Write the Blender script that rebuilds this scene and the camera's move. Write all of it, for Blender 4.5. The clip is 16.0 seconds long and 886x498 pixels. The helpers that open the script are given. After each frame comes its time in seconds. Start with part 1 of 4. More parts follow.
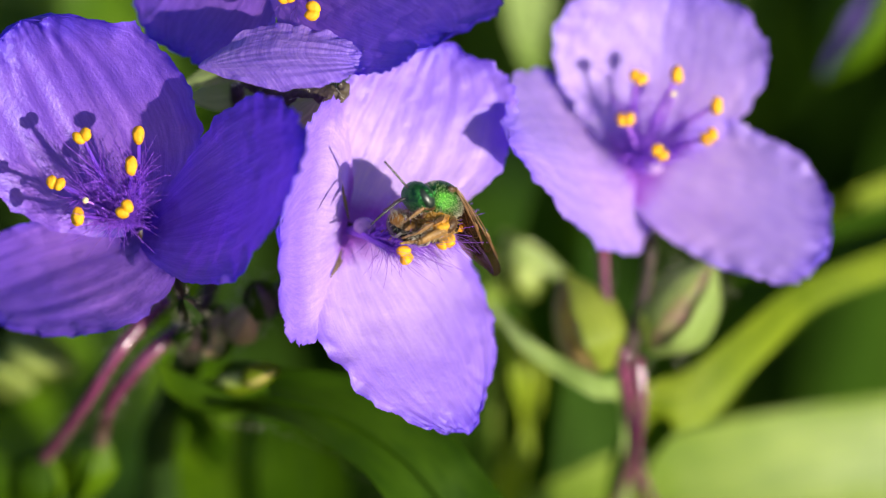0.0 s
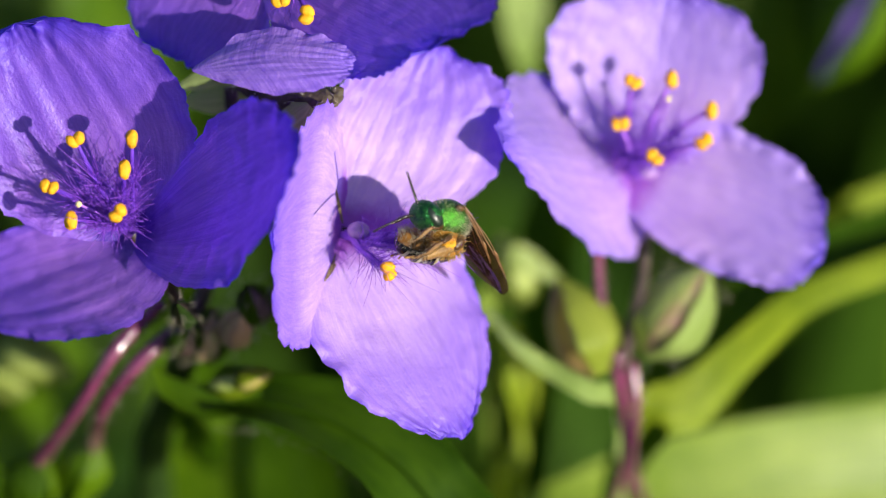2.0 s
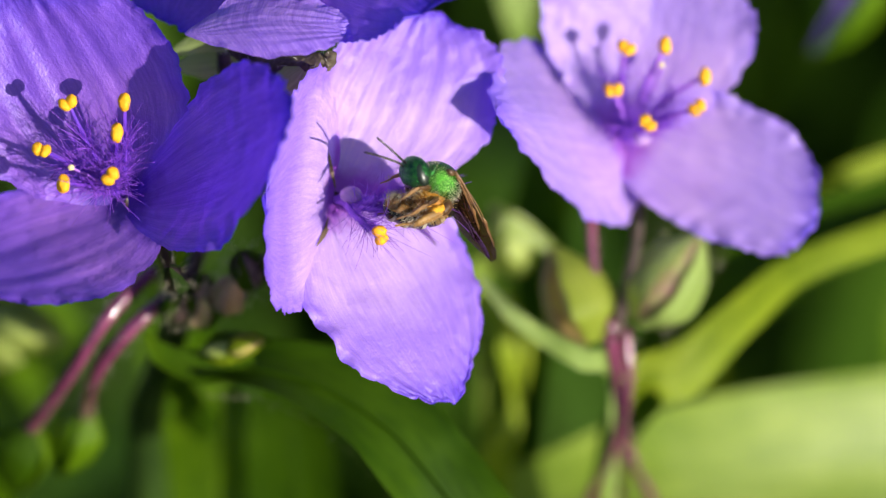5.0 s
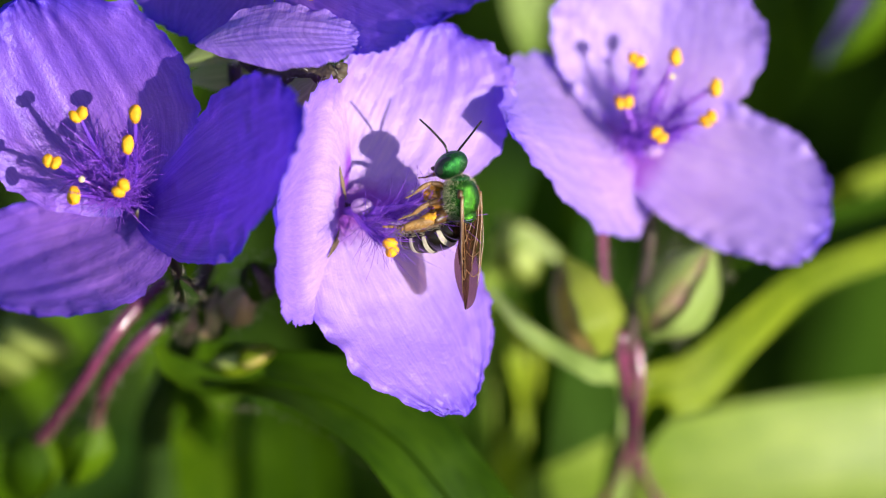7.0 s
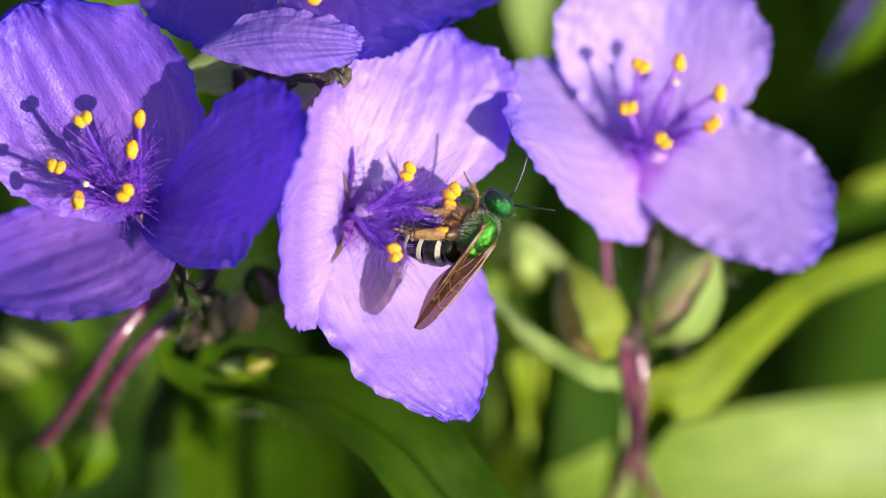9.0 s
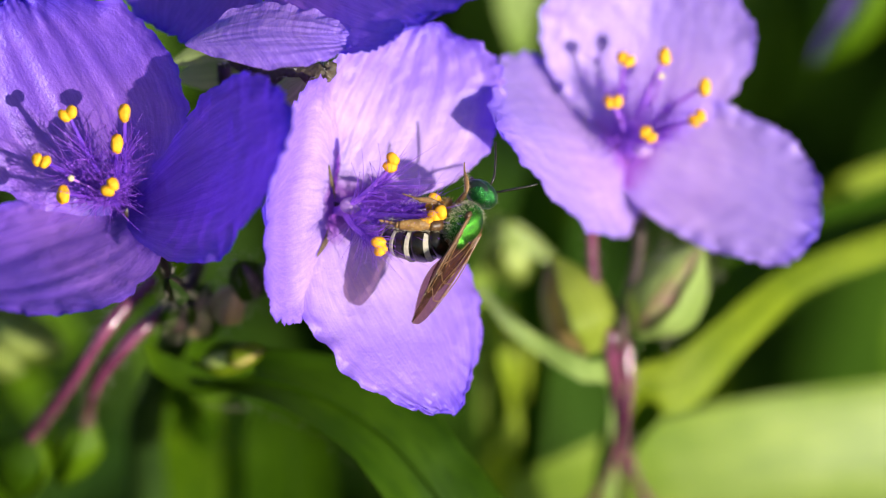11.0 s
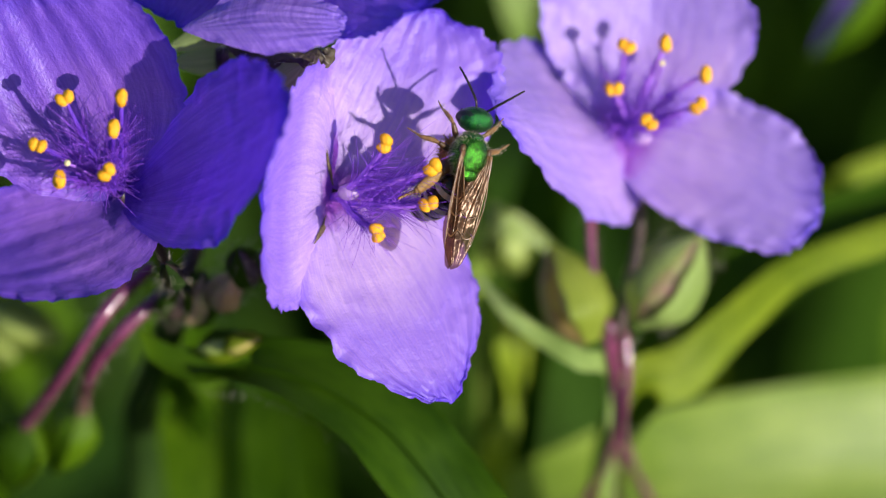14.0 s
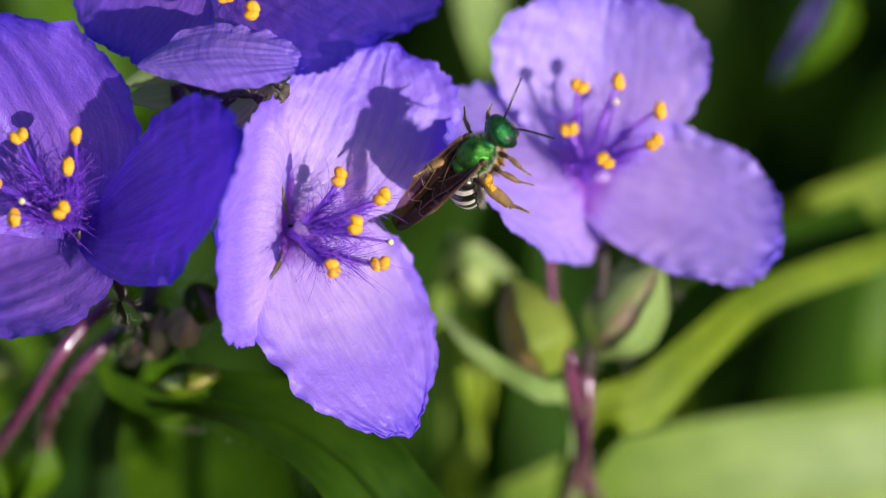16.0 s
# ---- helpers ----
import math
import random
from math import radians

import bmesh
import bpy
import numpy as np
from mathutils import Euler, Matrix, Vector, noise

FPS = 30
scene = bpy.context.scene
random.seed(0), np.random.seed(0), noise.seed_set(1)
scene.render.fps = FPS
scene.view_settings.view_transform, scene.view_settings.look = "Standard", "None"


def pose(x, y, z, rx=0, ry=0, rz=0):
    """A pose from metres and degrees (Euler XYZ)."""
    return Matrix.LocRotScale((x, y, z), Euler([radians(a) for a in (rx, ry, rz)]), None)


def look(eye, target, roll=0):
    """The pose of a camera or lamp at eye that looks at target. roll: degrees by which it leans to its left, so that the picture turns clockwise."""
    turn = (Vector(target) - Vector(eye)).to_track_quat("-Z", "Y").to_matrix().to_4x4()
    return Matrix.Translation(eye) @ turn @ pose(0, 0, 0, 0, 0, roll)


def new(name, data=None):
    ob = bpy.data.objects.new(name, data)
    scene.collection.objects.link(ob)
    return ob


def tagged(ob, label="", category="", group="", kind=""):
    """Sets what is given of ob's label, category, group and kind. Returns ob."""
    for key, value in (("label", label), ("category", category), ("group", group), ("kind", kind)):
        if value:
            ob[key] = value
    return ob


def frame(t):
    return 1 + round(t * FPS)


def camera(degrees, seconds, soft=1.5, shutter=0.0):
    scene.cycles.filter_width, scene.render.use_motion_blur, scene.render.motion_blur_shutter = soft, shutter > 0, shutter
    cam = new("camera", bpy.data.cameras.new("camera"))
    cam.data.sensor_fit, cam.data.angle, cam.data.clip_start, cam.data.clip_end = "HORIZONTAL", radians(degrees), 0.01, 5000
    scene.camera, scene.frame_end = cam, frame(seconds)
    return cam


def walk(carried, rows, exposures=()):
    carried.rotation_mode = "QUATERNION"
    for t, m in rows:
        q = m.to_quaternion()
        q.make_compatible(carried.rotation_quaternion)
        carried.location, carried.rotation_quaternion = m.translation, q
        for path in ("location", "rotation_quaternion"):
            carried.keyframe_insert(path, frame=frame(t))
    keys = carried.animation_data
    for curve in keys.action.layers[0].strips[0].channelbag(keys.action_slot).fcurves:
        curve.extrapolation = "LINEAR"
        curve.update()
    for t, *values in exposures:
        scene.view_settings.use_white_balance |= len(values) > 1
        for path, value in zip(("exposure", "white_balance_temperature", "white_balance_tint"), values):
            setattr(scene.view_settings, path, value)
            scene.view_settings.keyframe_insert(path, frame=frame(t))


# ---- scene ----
# A metallic green sweat bee works a spiderwort flower in a garden bed.
# Lengths below are in millimetres in the frame of the flower cluster (u right, v up, w towards the viewer), turned into metres when built.
MM = 0.001
TILT = 45.0
CLUSTER = pose(0, 0, 0.45, 90 - TILT, 0, 0)
DOWN = Vector((0, -math.cos(radians(TILT)), -math.sin(radians(TILT))))


def mm(p):
    return Vector(p) * MM


def place(p):
    """Pose at the cluster point p."""
    return CLUSTER @ Matrix.Translation(mm(p))


# ---- camera ----
DISTANCE = 250.0
cam = camera(2 * math.degrees(math.atan(784 / 27.0 / DISTANCE)), 16.0, 1.2)
cam.data.dof.use_dof = True
cam.data.dof.focus_distance = 0.2488
cam.data.dof.aperture_fstop = 15.5
# seconds, right, up and towards the viewer from the resting eye, roll
CAMERA_ROWS = [
    (0, -0.000, 0.000, -0.00, -0.000),
    (0.5, -1.085, -0.794, -0.42, 0.041),
    (1, 0.078, -1.325, -0.34, 0.084),
    (1.5, 0.342, 0.144, 0.03, 0.123),
    (2, 0.400, 0.300, -0.43, 0.116),
    (2.5, 0.809, -1.443, -0.43, 0.085),
    (3, 0.371, -2.116, -0.35, 0.052),
    (3.5, -0.734, -0.839, -1.09, 0.180),
    (4, -0.437, -0.308, -0.52, 0.258),
    (4.5, 0.718, -1.462, -0.43, 0.308),
    (4.7, 0.931, -1.897, -0.42, 0.231),
    (6.8, 0.195, -1.885, -1.17, 0.195),
    (7, 0.166, -1.238, -1.06, 0.270),
    (7.5, -0.032, 0.455, -1.16, 0.446),
    (8, 0.098, 0.682, -0.86, 0.400),
    (8.5, -0.091, -0.642, -1.09, 0.382),
    (11, 0.894, -1.293, -0.69, 0.293),
    (11.5, 1.628, -2.712, -0.68, 0.356),
    (12, 1.293, -3.483, -0.93, 0.397),
    (12.5, 0.428, -3.017, -1.30, 0.358),
    (13, 0.623, -3.621, -1.65, 0.420),
    (13.5, 1.319, -4.212, -1.78, 0.255),
    (14, 1.031, -2.123, -2.03, 0.594),
    (14.5, 0.801, -0.036, -1.31, 0.559),
    (15, 1.865, 0.131, -1.49, 0.285),
    (15.5, 2.801, -0.661, -1.81, -0.003),
    (16, 3.883, 0.147, -2.21, 0.149),
]
walk(cam, [(t, CLUSTER @ Matrix.Translation(mm((u, v, DISTANCE + w))) @ pose(0, 0, 0, 0, 0, r)) for t, u, v, w, r in CAMERA_ROWS],
     exposures=[(0, 0.28, 6640, 10), (4.5, 0.30, 6640, 10), (7, 0.42, 6640, 10), (9, 0.43, 6640, 10), (11, 0.39, 6640, 10), (12.5, 0.22, 6590, 10), (14.5, 0.03, 6180, 12), (16, 0.0, 6020, 14)])

# ---- light ----
SUN_LOCAL = Vector((0.66, -0.19, 0.73)).normalized()
to_sun = (CLUSTER.to_3x3() @ SUN_LOCAL).normalized()
world = bpy.data.worlds.new("sky")
scene.world = world
world.use_nodes = True
wn = world.node_tree
sky = wn.nodes.new("ShaderNodeTexSky")
sky.sky_type, sky.sun_disc = "NISHITA", False
sky.sun_elevation = math.asin(to_sun.z)
sky.sun_rotation = math.atan2(to_sun.x, to_sun.y)
wn.links.new(sky.outputs[0], wn.nodes["Background"].inputs[0])
wn.nodes["Background"].inputs[1].default_value = 0.092
sun_data = bpy.data.lights.new("sun", "SUN")
sun_data.energy, sun_data.angle, sun_data.color = 5.0, radians(0.6), (1.0, 0.94, 0.85)
sun = new("sun", sun_data)
sun.matrix_world = look(to_sun * 3, (0, 0, 0))


# ---- materials ----
def material(name):
    m = bpy.data.materials.new(name)
    m.use_nodes = True
    return m, m.node_tree.nodes, m.node_tree.links, m.node_tree.nodes["Principled BSDF"]


def node(nodes, kind, **inputs):
    n = nodes.new(kind)
    for key, value in inputs.items():
        n.inputs[key.replace("_", " ")].default_value = value
    return n


def ramp(nodes, stops):
    n = nodes.new("ShaderNodeValToRGB")
    while len(n.color_ramp.elements) < len(stops):
        n.color_ramp.elements.new(0.5)
    for e, (at, c) in zip(n.color_ramp.elements, stops):
        e.position, e.color = at, (*c, 1)
    return n


def mix(nodes, links, kind, fac, a, b):
    n = nodes.new("ShaderNodeMix")
    n.data_type, n.blend_type = "RGBA", kind
    for socket, value in ((n.inputs[0], fac), (n.inputs[6], a), (n.inputs[7], b)):
        if isinstance(value, bpy.types.NodeSocket):
            links.new(value, socket)
        elif isinstance(value, (int, float)):
            socket.default_value = value
        else:
            socket.default_value = (*value, 1)
    return n.outputs[2]


def translucent(m, nodes, links, bsdf, colour, amount, normal=None):
    tr = nodes.new("ShaderNodeBsdfTranslucent")
    links.new(colour, tr.inputs["Color"])
    if normal:
        links.new(normal, tr.inputs["Normal"])
    ms = nodes.new("ShaderNodeMixShader")
    ms.inputs[0].default_value = amount
    links.new(bsdf.outputs[0], ms.inputs[1])
    links.new(tr.outputs[0], ms.inputs[2])
    links.new(ms.outputs[0], nodes["Material Output"].inputs[0])


def math_node(nodes, links, kind, *values):
    n = nodes.new("ShaderNodeMath")
    n.operation = kind
    for socket, value in zip(n.inputs, values):
        if isinstance(value, bpy.types.NodeSocket):
            links.new(value, socket)
        else:
            socket.default_value = value
    return n.outputs[0]


def petal_material(name, throat, inner, body, edge, through_colour, vein=1.0):
    """Thin violet tissue: fanning veins, mottled pigment, a paler throat and fine cell relief."""
    m, nodes, links, bsdf = material(name)
    uv = nodes.new("ShaderNodeUVMap")
    stretch = node(nodes, "ShaderNodeMapping", Scale=(30, 1.6, 1))
    links.new(uv.outputs[0], stretch.inputs[0])
    veins = node(nodes, "ShaderNodeTexNoise", Scale=1.0, Detail=4.0, Roughness=0.6)
    links.new(stretch.outputs[0], veins.inputs["Vector"])
    fine = node(nodes, "ShaderNodeMapping", Scale=(90, 9, 1))
    links.new(uv.outputs[0], fine.inputs[0])
    cells = node(nodes, "ShaderNodeTexNoise", Scale=1.0, Detail=3.0, Roughness=0.7)
    links.new(fine.outputs[0], cells.inputs["Vector"])
    blot = node(nodes, "ShaderNodeTexNoise", Scale=420.0, Detail=4.0, Roughness=0.65)
    tex = nodes.new("ShaderNodeTexCoord")
    links.new(tex.outputs["Object"], blot.inputs["Vector"])
    split = nodes.new("ShaderNodeSeparateXYZ")
    links.new(uv.outputs[0], split.inputs[0])
    across = math_node(nodes, links, "MULTIPLY_ADD", split.outputs[0], 2.0, -1.0)
    across = math_node(nodes, links, "POWER", math_node(nodes, links, "ABSOLUTE", across), 2.5)
    rise = math_node(nodes, links, "MINIMUM", math_node(nodes, links, "MULTIPLY", split.outputs[1], 1.8), 0.97)
    margin = math_node(nodes, links, "MAXIMUM", math_node(nodes, links, "MULTIPLY", across, rise), split.outputs[1])
    margin = math_node(nodes, links, "ADD", margin, math_node(nodes, links, "MULTIPLY_ADD", blot.outputs[0], 0.22, -0.11))
    along = ramp(nodes, [(0.0, throat), (0.06, throat), (0.17, inner), (0.42, inner), (0.68, body), (0.84, body), (1.0, edge)])
    links.new(margin, along.inputs[0])
    v = ramp(nodes, [(0.34, (0.62, 0.50, 0.82)), (0.5, (1.0, 1.0, 1.0)), (0.66, (1.30, 1.36, 1.10))])
    links.new(veins.outputs[0], v.inputs[0])
    c1 = mix(nodes, links, "MULTIPLY", 0.75 * vein, along.outputs[0], v.outputs[0])
    band = node(nodes, "ShaderNodeMapping", Scale=(9, 0.9, 1), Location=(3.7, 1.3, 0))
    links.new(uv.outputs[0], band.inputs[0])
    broad = node(nodes, "ShaderNodeTexNoise", Scale=1.0, Detail=2.0, Roughness=0.5)
    links.new(band.outputs[0], broad.inputs["Vector"])
    b = ramp(nodes, [(0.32, (0.78, 0.70, 0.92)), (0.68, (1.15, 1.18, 1.05))])
    links.new(broad.outputs[0], b.inputs[0])
    c2 = mix(nodes, links, "MULTIPLY", 0.8 * vein, c1, b.outputs[0])
    cell = ramp(nodes, [(0.36, (0.76, 0.70, 0.90)), (0.64, (1.2, 1.24, 1.07))])
    links.new(cells.outputs[0], cell.inputs[0])
    c2 = mix(nodes, links, "MULTIPLY", 0.2 + 0.75 * vein, c2, cell.outputs[0])
    links.new(c2, bsdf.inputs["Base Color"])
    bsdf.inputs["Roughness"].default_value = 0.40
    bsdf.inputs["Specular IOR Level"].default_value = 0.62
    total = nodes.new("ShaderNodeMath")
    total.operation = "ADD"
    links.new(veins.outputs[0], total.inputs[0])
    links.new(cells.outputs[0], total.inputs[1])
    grain = node(nodes, "ShaderNodeTexNoise", Scale=5200.0, Detail=2.0, Roughness=0.6)
    links.new(tex.outputs["Object"], grain.inputs["Vector"])
    fine_bump = node(nodes, "ShaderNodeBump", Strength=0.8, Distance=0.00006)
    links.new(grain.outputs[0], fine_bump.inputs["Height"])
    bump = node(nodes, "ShaderNodeBump", Strength=0.12 + 0.18 * vein, Distance=0.00016)
    links.new(total.outputs[0], bump.inputs["Height"])
    wrinkle = node(nodes, "ShaderNodeTexNoise", Scale=750.0, Detail=3.0, Roughness=0.55)
    links.new(tex.outputs["Object"], wrinkle.inputs["Vector"])
    crumple = node(nodes, "ShaderNodeBump", Strength=0.36, Distance=0.0003)
    links.new(wrinkle.outputs[0], crumple.inputs["Height"])
    links.new(fine_bump.outputs[0], crumple.inputs["Normal"])
    links.new(crumple.outputs[0], bump.inputs["Normal"])
    links.new(bump.outputs[0], bsdf.inputs["Normal"])
    tint = mix(nodes, links, "MULTIPLY", 1.0, c2, through_colour)
    translucent(m, nodes, links, bsdf, tint, 0.42, bump.outputs[0])
    return m


def leaf_material(name, dark, light, gloss=0.4, amount=0.3, spec=0.22):
    """Strap leaf: parallel veins along its length, uneven green."""
    m, nodes, links, bsdf = material(name)
    uv = nodes.new("ShaderNodeUVMap")
    st = node(nodes, "ShaderNodeMapping", Scale=(30, 1.2, 1))
    links.new(uv.outputs[0], st.inputs[0])
    veins = node(nodes, "ShaderNodeTexNoise", Scale=1.0, Detail=3.0, Roughness=0.6)
    links.new(st.outputs[0], veins.inputs["Vector"])
    tex = nodes.new("ShaderNodeTexCoord")
    blot = node(nodes, "ShaderNodeTexNoise", Scale=90.0, Detail=5.0)
    links.new(tex.outputs["Object"], blot.inputs["Vector"])
    c = ramp(nodes, [(0.3, dark), (0.7, light)])
    links.new(blot.outputs[0], c.inputs[0])
    v = ramp(nodes, [(0.3, (0.62, 0.68, 0.55)), (0.7, (1.2, 1.16, 1.2))])
    links.new(veins.outputs[0], v.inputs[0])
    c1 = mix(nodes, links, "MULTIPLY", 0.8, c.outputs[0], v.outputs[0])
    st2 = node(nodes, "ShaderNodeMapping", Scale=(5, 0.5, 1), Location=(2.3, 0.7, 0))
    links.new(uv.outputs[0], st2.inputs[0])
    broad = node(nodes, "ShaderNodeTexNoise", Scale=1.0, Detail=3.0, Roughness=0.6)
    links.new(st2.outputs[0], broad.inputs["Vector"])
    w = ramp(nodes, [(0.32, (0.66, 0.74, 0.6)), (0.68, (1.28, 1.2, 1.25))])
    links.new(broad.outputs[0], w.inputs[0])
    c2 = mix(nodes, links, "MULTIPLY", 0.8, c1, w.outputs[0])
    links.new(c2, bsdf.inputs["Base Color"])
    bsdf.inputs["Roughness"].default_value = gloss
    bsdf.inputs["Specular IOR Level"].default_value = spec
    bump = node(nodes, "ShaderNodeBump", Strength=0.4, Distance=0.0003)
    links.new(veins.outputs[0], bump.inputs["Height"])
    links.new(bump.outputs[0], bsdf.inputs["Normal"])
    tint = mix(nodes, links, "MULTIPLY", 1.0, c2, (1.5, 1.4, 0.5))
    translucent(m, nodes, links, bsdf, tint, amount)
    return m


def plain(name, a, b, scale, rough=0.5, metal=0.0, bump_mm=0.05, bump_scale=None, spec=0.5, coat=0.0):
    """Two-tone mottled surface with fine relief; scale in features per metre."""
    m, nodes, links, bsdf = material(name)
    tex = nodes.new("ShaderNodeTexCoord")
    n = node(nodes, "ShaderNodeTexNoise", Scale=scale, Detail=5.0, Roughness=0.65)
    links.new(tex.outputs["Object"], n.inputs["Vector"])
    c = ramp(nodes, [(0.32, a), (0.68, b)])
    links.new(n.outputs[0], c.inputs[0])
    links.new(c.outputs[0], bsdf.inputs["Base Color"])
    bsdf.inputs["Roughness"].default_value, bsdf.inputs["Metallic"].default_value = rough, metal
    bsdf.inputs["Specular IOR Level"].default_value = spec
    bsdf.inputs["Coat Weight"].default_value, bsdf.inputs["Coat Roughness"].default_value = coat, 0.17
    n2 = node(nodes, "ShaderNodeTexNoise", Scale=bump_scale or scale * 4, Detail=3.0)
    links.new(tex.outputs["Object"], n2.inputs["Vector"])
    bp = node(nodes, "ShaderNodeBump", Strength=0.6, Distance=bump_mm * MM)
    links.new(n2.outputs[0], bp.inputs["Height"])
    links.new(bp.outputs[0], bsdf.inputs["Normal"])
    return m


VIOLET = petal_material("violet_petal", (0.12, 0.03, 0.50), (0.40, 0.175, 0.86), (0.295, 0.132, 0.87), (0.115, 0.055, 0.80), (0.5, 0.26, 1.25), 0.6)
VIOLET_BACK = petal_material("violet_petal_underside", (0.40, 0.235, 0.82), (0.43, 0.255, 0.86), (0.40, 0.235, 0.86), (0.28, 0.15, 0.82), (0.6, 0.36, 1.25), 0.8)
# Inner tone is pink-white pigment, lightened further to paint in the sheen.
PALE = petal_material("pale_petal", (0.40, 0.10, 0.64), (0.71, 0.47, 0.99), (0.44, 0.25, 0.985), (0.22, 0.105, 0.90), (0.66, 0.38, 1.2), 0.34)
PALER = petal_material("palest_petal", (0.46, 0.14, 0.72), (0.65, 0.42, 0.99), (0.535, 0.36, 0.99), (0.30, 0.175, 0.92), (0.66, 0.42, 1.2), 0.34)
FILAMENT = plain("filament_violet", (0.34, 0.11, 0.70), (0.50, 0.20, 0.88), 900, 0.45)
FILAMENT_DEEP = plain("filament_deep_violet", (0.07, 0.015, 0.34), (0.16, 0.05, 0.56), 900, 0.5, spec=0.3)
HAIR = plain("hair_violet", (0.15, 0.03, 0.50), (0.38, 0.12, 0.88), 900, 0.45, spec=0.3)
POLLEN = plain("anther_yellow", (0.86, 0.34, 0.004), (0.97, 0.50, 0.010), 2600, 0.7, bump_mm=0.045, bump_scale=9000)
STIGMA = plain("stigma_cream", (0.75, 0.62, 0.3), (0.85, 0.75, 0.45), 3000, 0.5)
OVARY = plain("ovary_pale", (0.36, 0.18, 0.50), (0.52, 0.36, 0.60), 1500, 0.35)
SEPAL = leaf_material("sepal_green", (0.10, 0.15, 0.02), (0.24, 0.30, 0.06))
LEAF = leaf_material("leaf_green", (0.045, 0.12, 0.002), (0.11, 0.21, 0.005), 0.42)
# Darkened copy of the leaf green: shade put into the base colour.
LEAF_SHADED = leaf_material("leaf_shaded_green", (0.019, 0.056, 0.0008), (0.044, 0.100, 0.002), 0.55, 0.2, 0.08)
# Sunlit copy of the leaf green, the light put into its base colour.
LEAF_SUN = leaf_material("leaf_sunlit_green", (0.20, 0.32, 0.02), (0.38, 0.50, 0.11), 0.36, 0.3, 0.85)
LEAF_LIME = leaf_material("leaf_lime_green", (0.155, 0.235, 0.004), (0.27, 0.36, 0.02), 0.45)
LEAF_YELLOW = leaf_material("sepal_yellow_green", (0.22, 0.30, 0.025), (0.37, 0.44, 0.08), 0.45)
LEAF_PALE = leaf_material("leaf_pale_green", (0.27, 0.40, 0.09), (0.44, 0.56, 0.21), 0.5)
# Base kept dark so sunlit undergrowth still looks shaded.
LEAF_BED_SHADE = leaf_material("leaf_bed_shade", (0.025, 0.070, 0.007), (0.072, 0.15, 0.014), 0.5, 0.3, 0.12)
STEM = plain("stem_purple", (0.08, 0.014, 0.042), (0.24, 0.055, 0.125), 260, 0.22, bump_mm=0.03, coat=1.0)
# Stalk colour with the shade under the petals put into it.
STEM_SHADED = plain("stem_shaded", (0.02, 0.016, 0.012), (0.06, 0.035, 0.03), 300, 0.5, bump_mm=0.1)
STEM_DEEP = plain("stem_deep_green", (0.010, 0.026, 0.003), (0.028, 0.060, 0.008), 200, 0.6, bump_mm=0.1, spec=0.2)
STEM_GREEN = plain("stem_green", (0.035, 0.03, 0.022), (0.10, 0.06, 0.055), 200, 0.4, bump_mm=0.1)
BUD_VIOLET = plain("bud_violet", (0.06, 0.03, 0.22), (0.14, 0.08, 0.36), 300, 0.5, bump_mm=0.1)
BUD_GREEN = plain("bud_green", (0.26, 0.34, 0.06), (0.42, 0.50, 0.13), 220, 0.45, bump_mm=0.1)
BUD_PINK = plain("bud_pink", (0.26, 0.07, 0.12), (0.28, 0.34, 0.09), 320, 0.45, bump_mm=0.1)
BUD_YELLOW = plain("bud_yellow_green", (0.30, 0.20, 0.07), (0.40, 0.45, 0.08), 260, 0.45, bump_mm=0.1)
BUD_BROWN = plain("bud_pink_brown", (0.20, 0.10, 0.06), (0.34, 0.26, 0.10), 300, 0.5, bump_mm=0.1)
BUD_BLUSH = plain("bud_blush", (0.36, 0.15, 0.10), (0.42, 0.40, 0.10), 190, 0.5, bump_mm=0.1)
SLIT = plain("olive_sepal", (0.10, 0.065, 0.04), (0.19, 0.13, 0.07), 900, 0.6, bump_mm=0.1)
WITHERED = plain("withered_brown", (0.03, 0.022, 0.012), (0.13, 0.10, 0.06), 900, 0.6, bump_mm=0.3)
HAIR_PALE = plain("hair_pale", (0.5, 0.5, 0.42), (0.7, 0.7, 0.6), 3000, 0.5)
HAIR_DUN = plain("hair_dun", (0.28, 0.25, 0.16), (0.52, 0.48, 0.35), 3000, 0.5)
HAIR_BEE = plain("hair_tan", (0.46, 0.40, 0.28), (0.72, 0.66, 0.50), 3000, 0.5)
HAIR_AMBER = plain("hair_amber", (0.32, 0.17, 0.04), (0.55, 0.36, 0.12), 3000, 0.5)
AMBER_DARK = plain("amber_belly", (0.08, 0.035, 0.008), (0.42, 0.19, 0.03), 1400, 0.5, bump_mm=0.1, bump_scale=4000)
AMBER = plain("amber_brush", (0.10, 0.035, 0.007), (0.72, 0.32, 0.025), 1300, 0.6, bump_mm=0.3, bump_scale=4000)
# Near-black green: the plants' shade is put into the soil colour.
SOIL = plain("shade_toned_soil", (0.004, 0.010, 0.003), (0.014, 0.028, 0.007), 40, 1.0, bump_mm=4, bump_scale=120, spec=0.05)
GREEN_METAL = plain("metallic_green", (0.003, 0.060, 0.022), (0.13, 0.46, 0.035), 4200, 0.24, 0.92, bump_mm=0.11, bump_scale=15000)
BLUE_METAL = plain("metallic_blue_green", (0.002, 0.045, 0.03), (0.05, 0.30, 0.05), 3500, 0.28, 0.92, bump_mm=0.2, bump_scale=9000)
BLACK = plain("black_cuticle", (0.006, 0.005, 0.004), (0.018, 0.014, 0.010), 2500, 0.25, bump_mm=0.02)
EYE = plain("dark_eye", (0.006, 0.012, 0.010), (0.02, 0.035, 0.025), 6000, 0.3, bump_mm=0.02, bump_scale=12000)
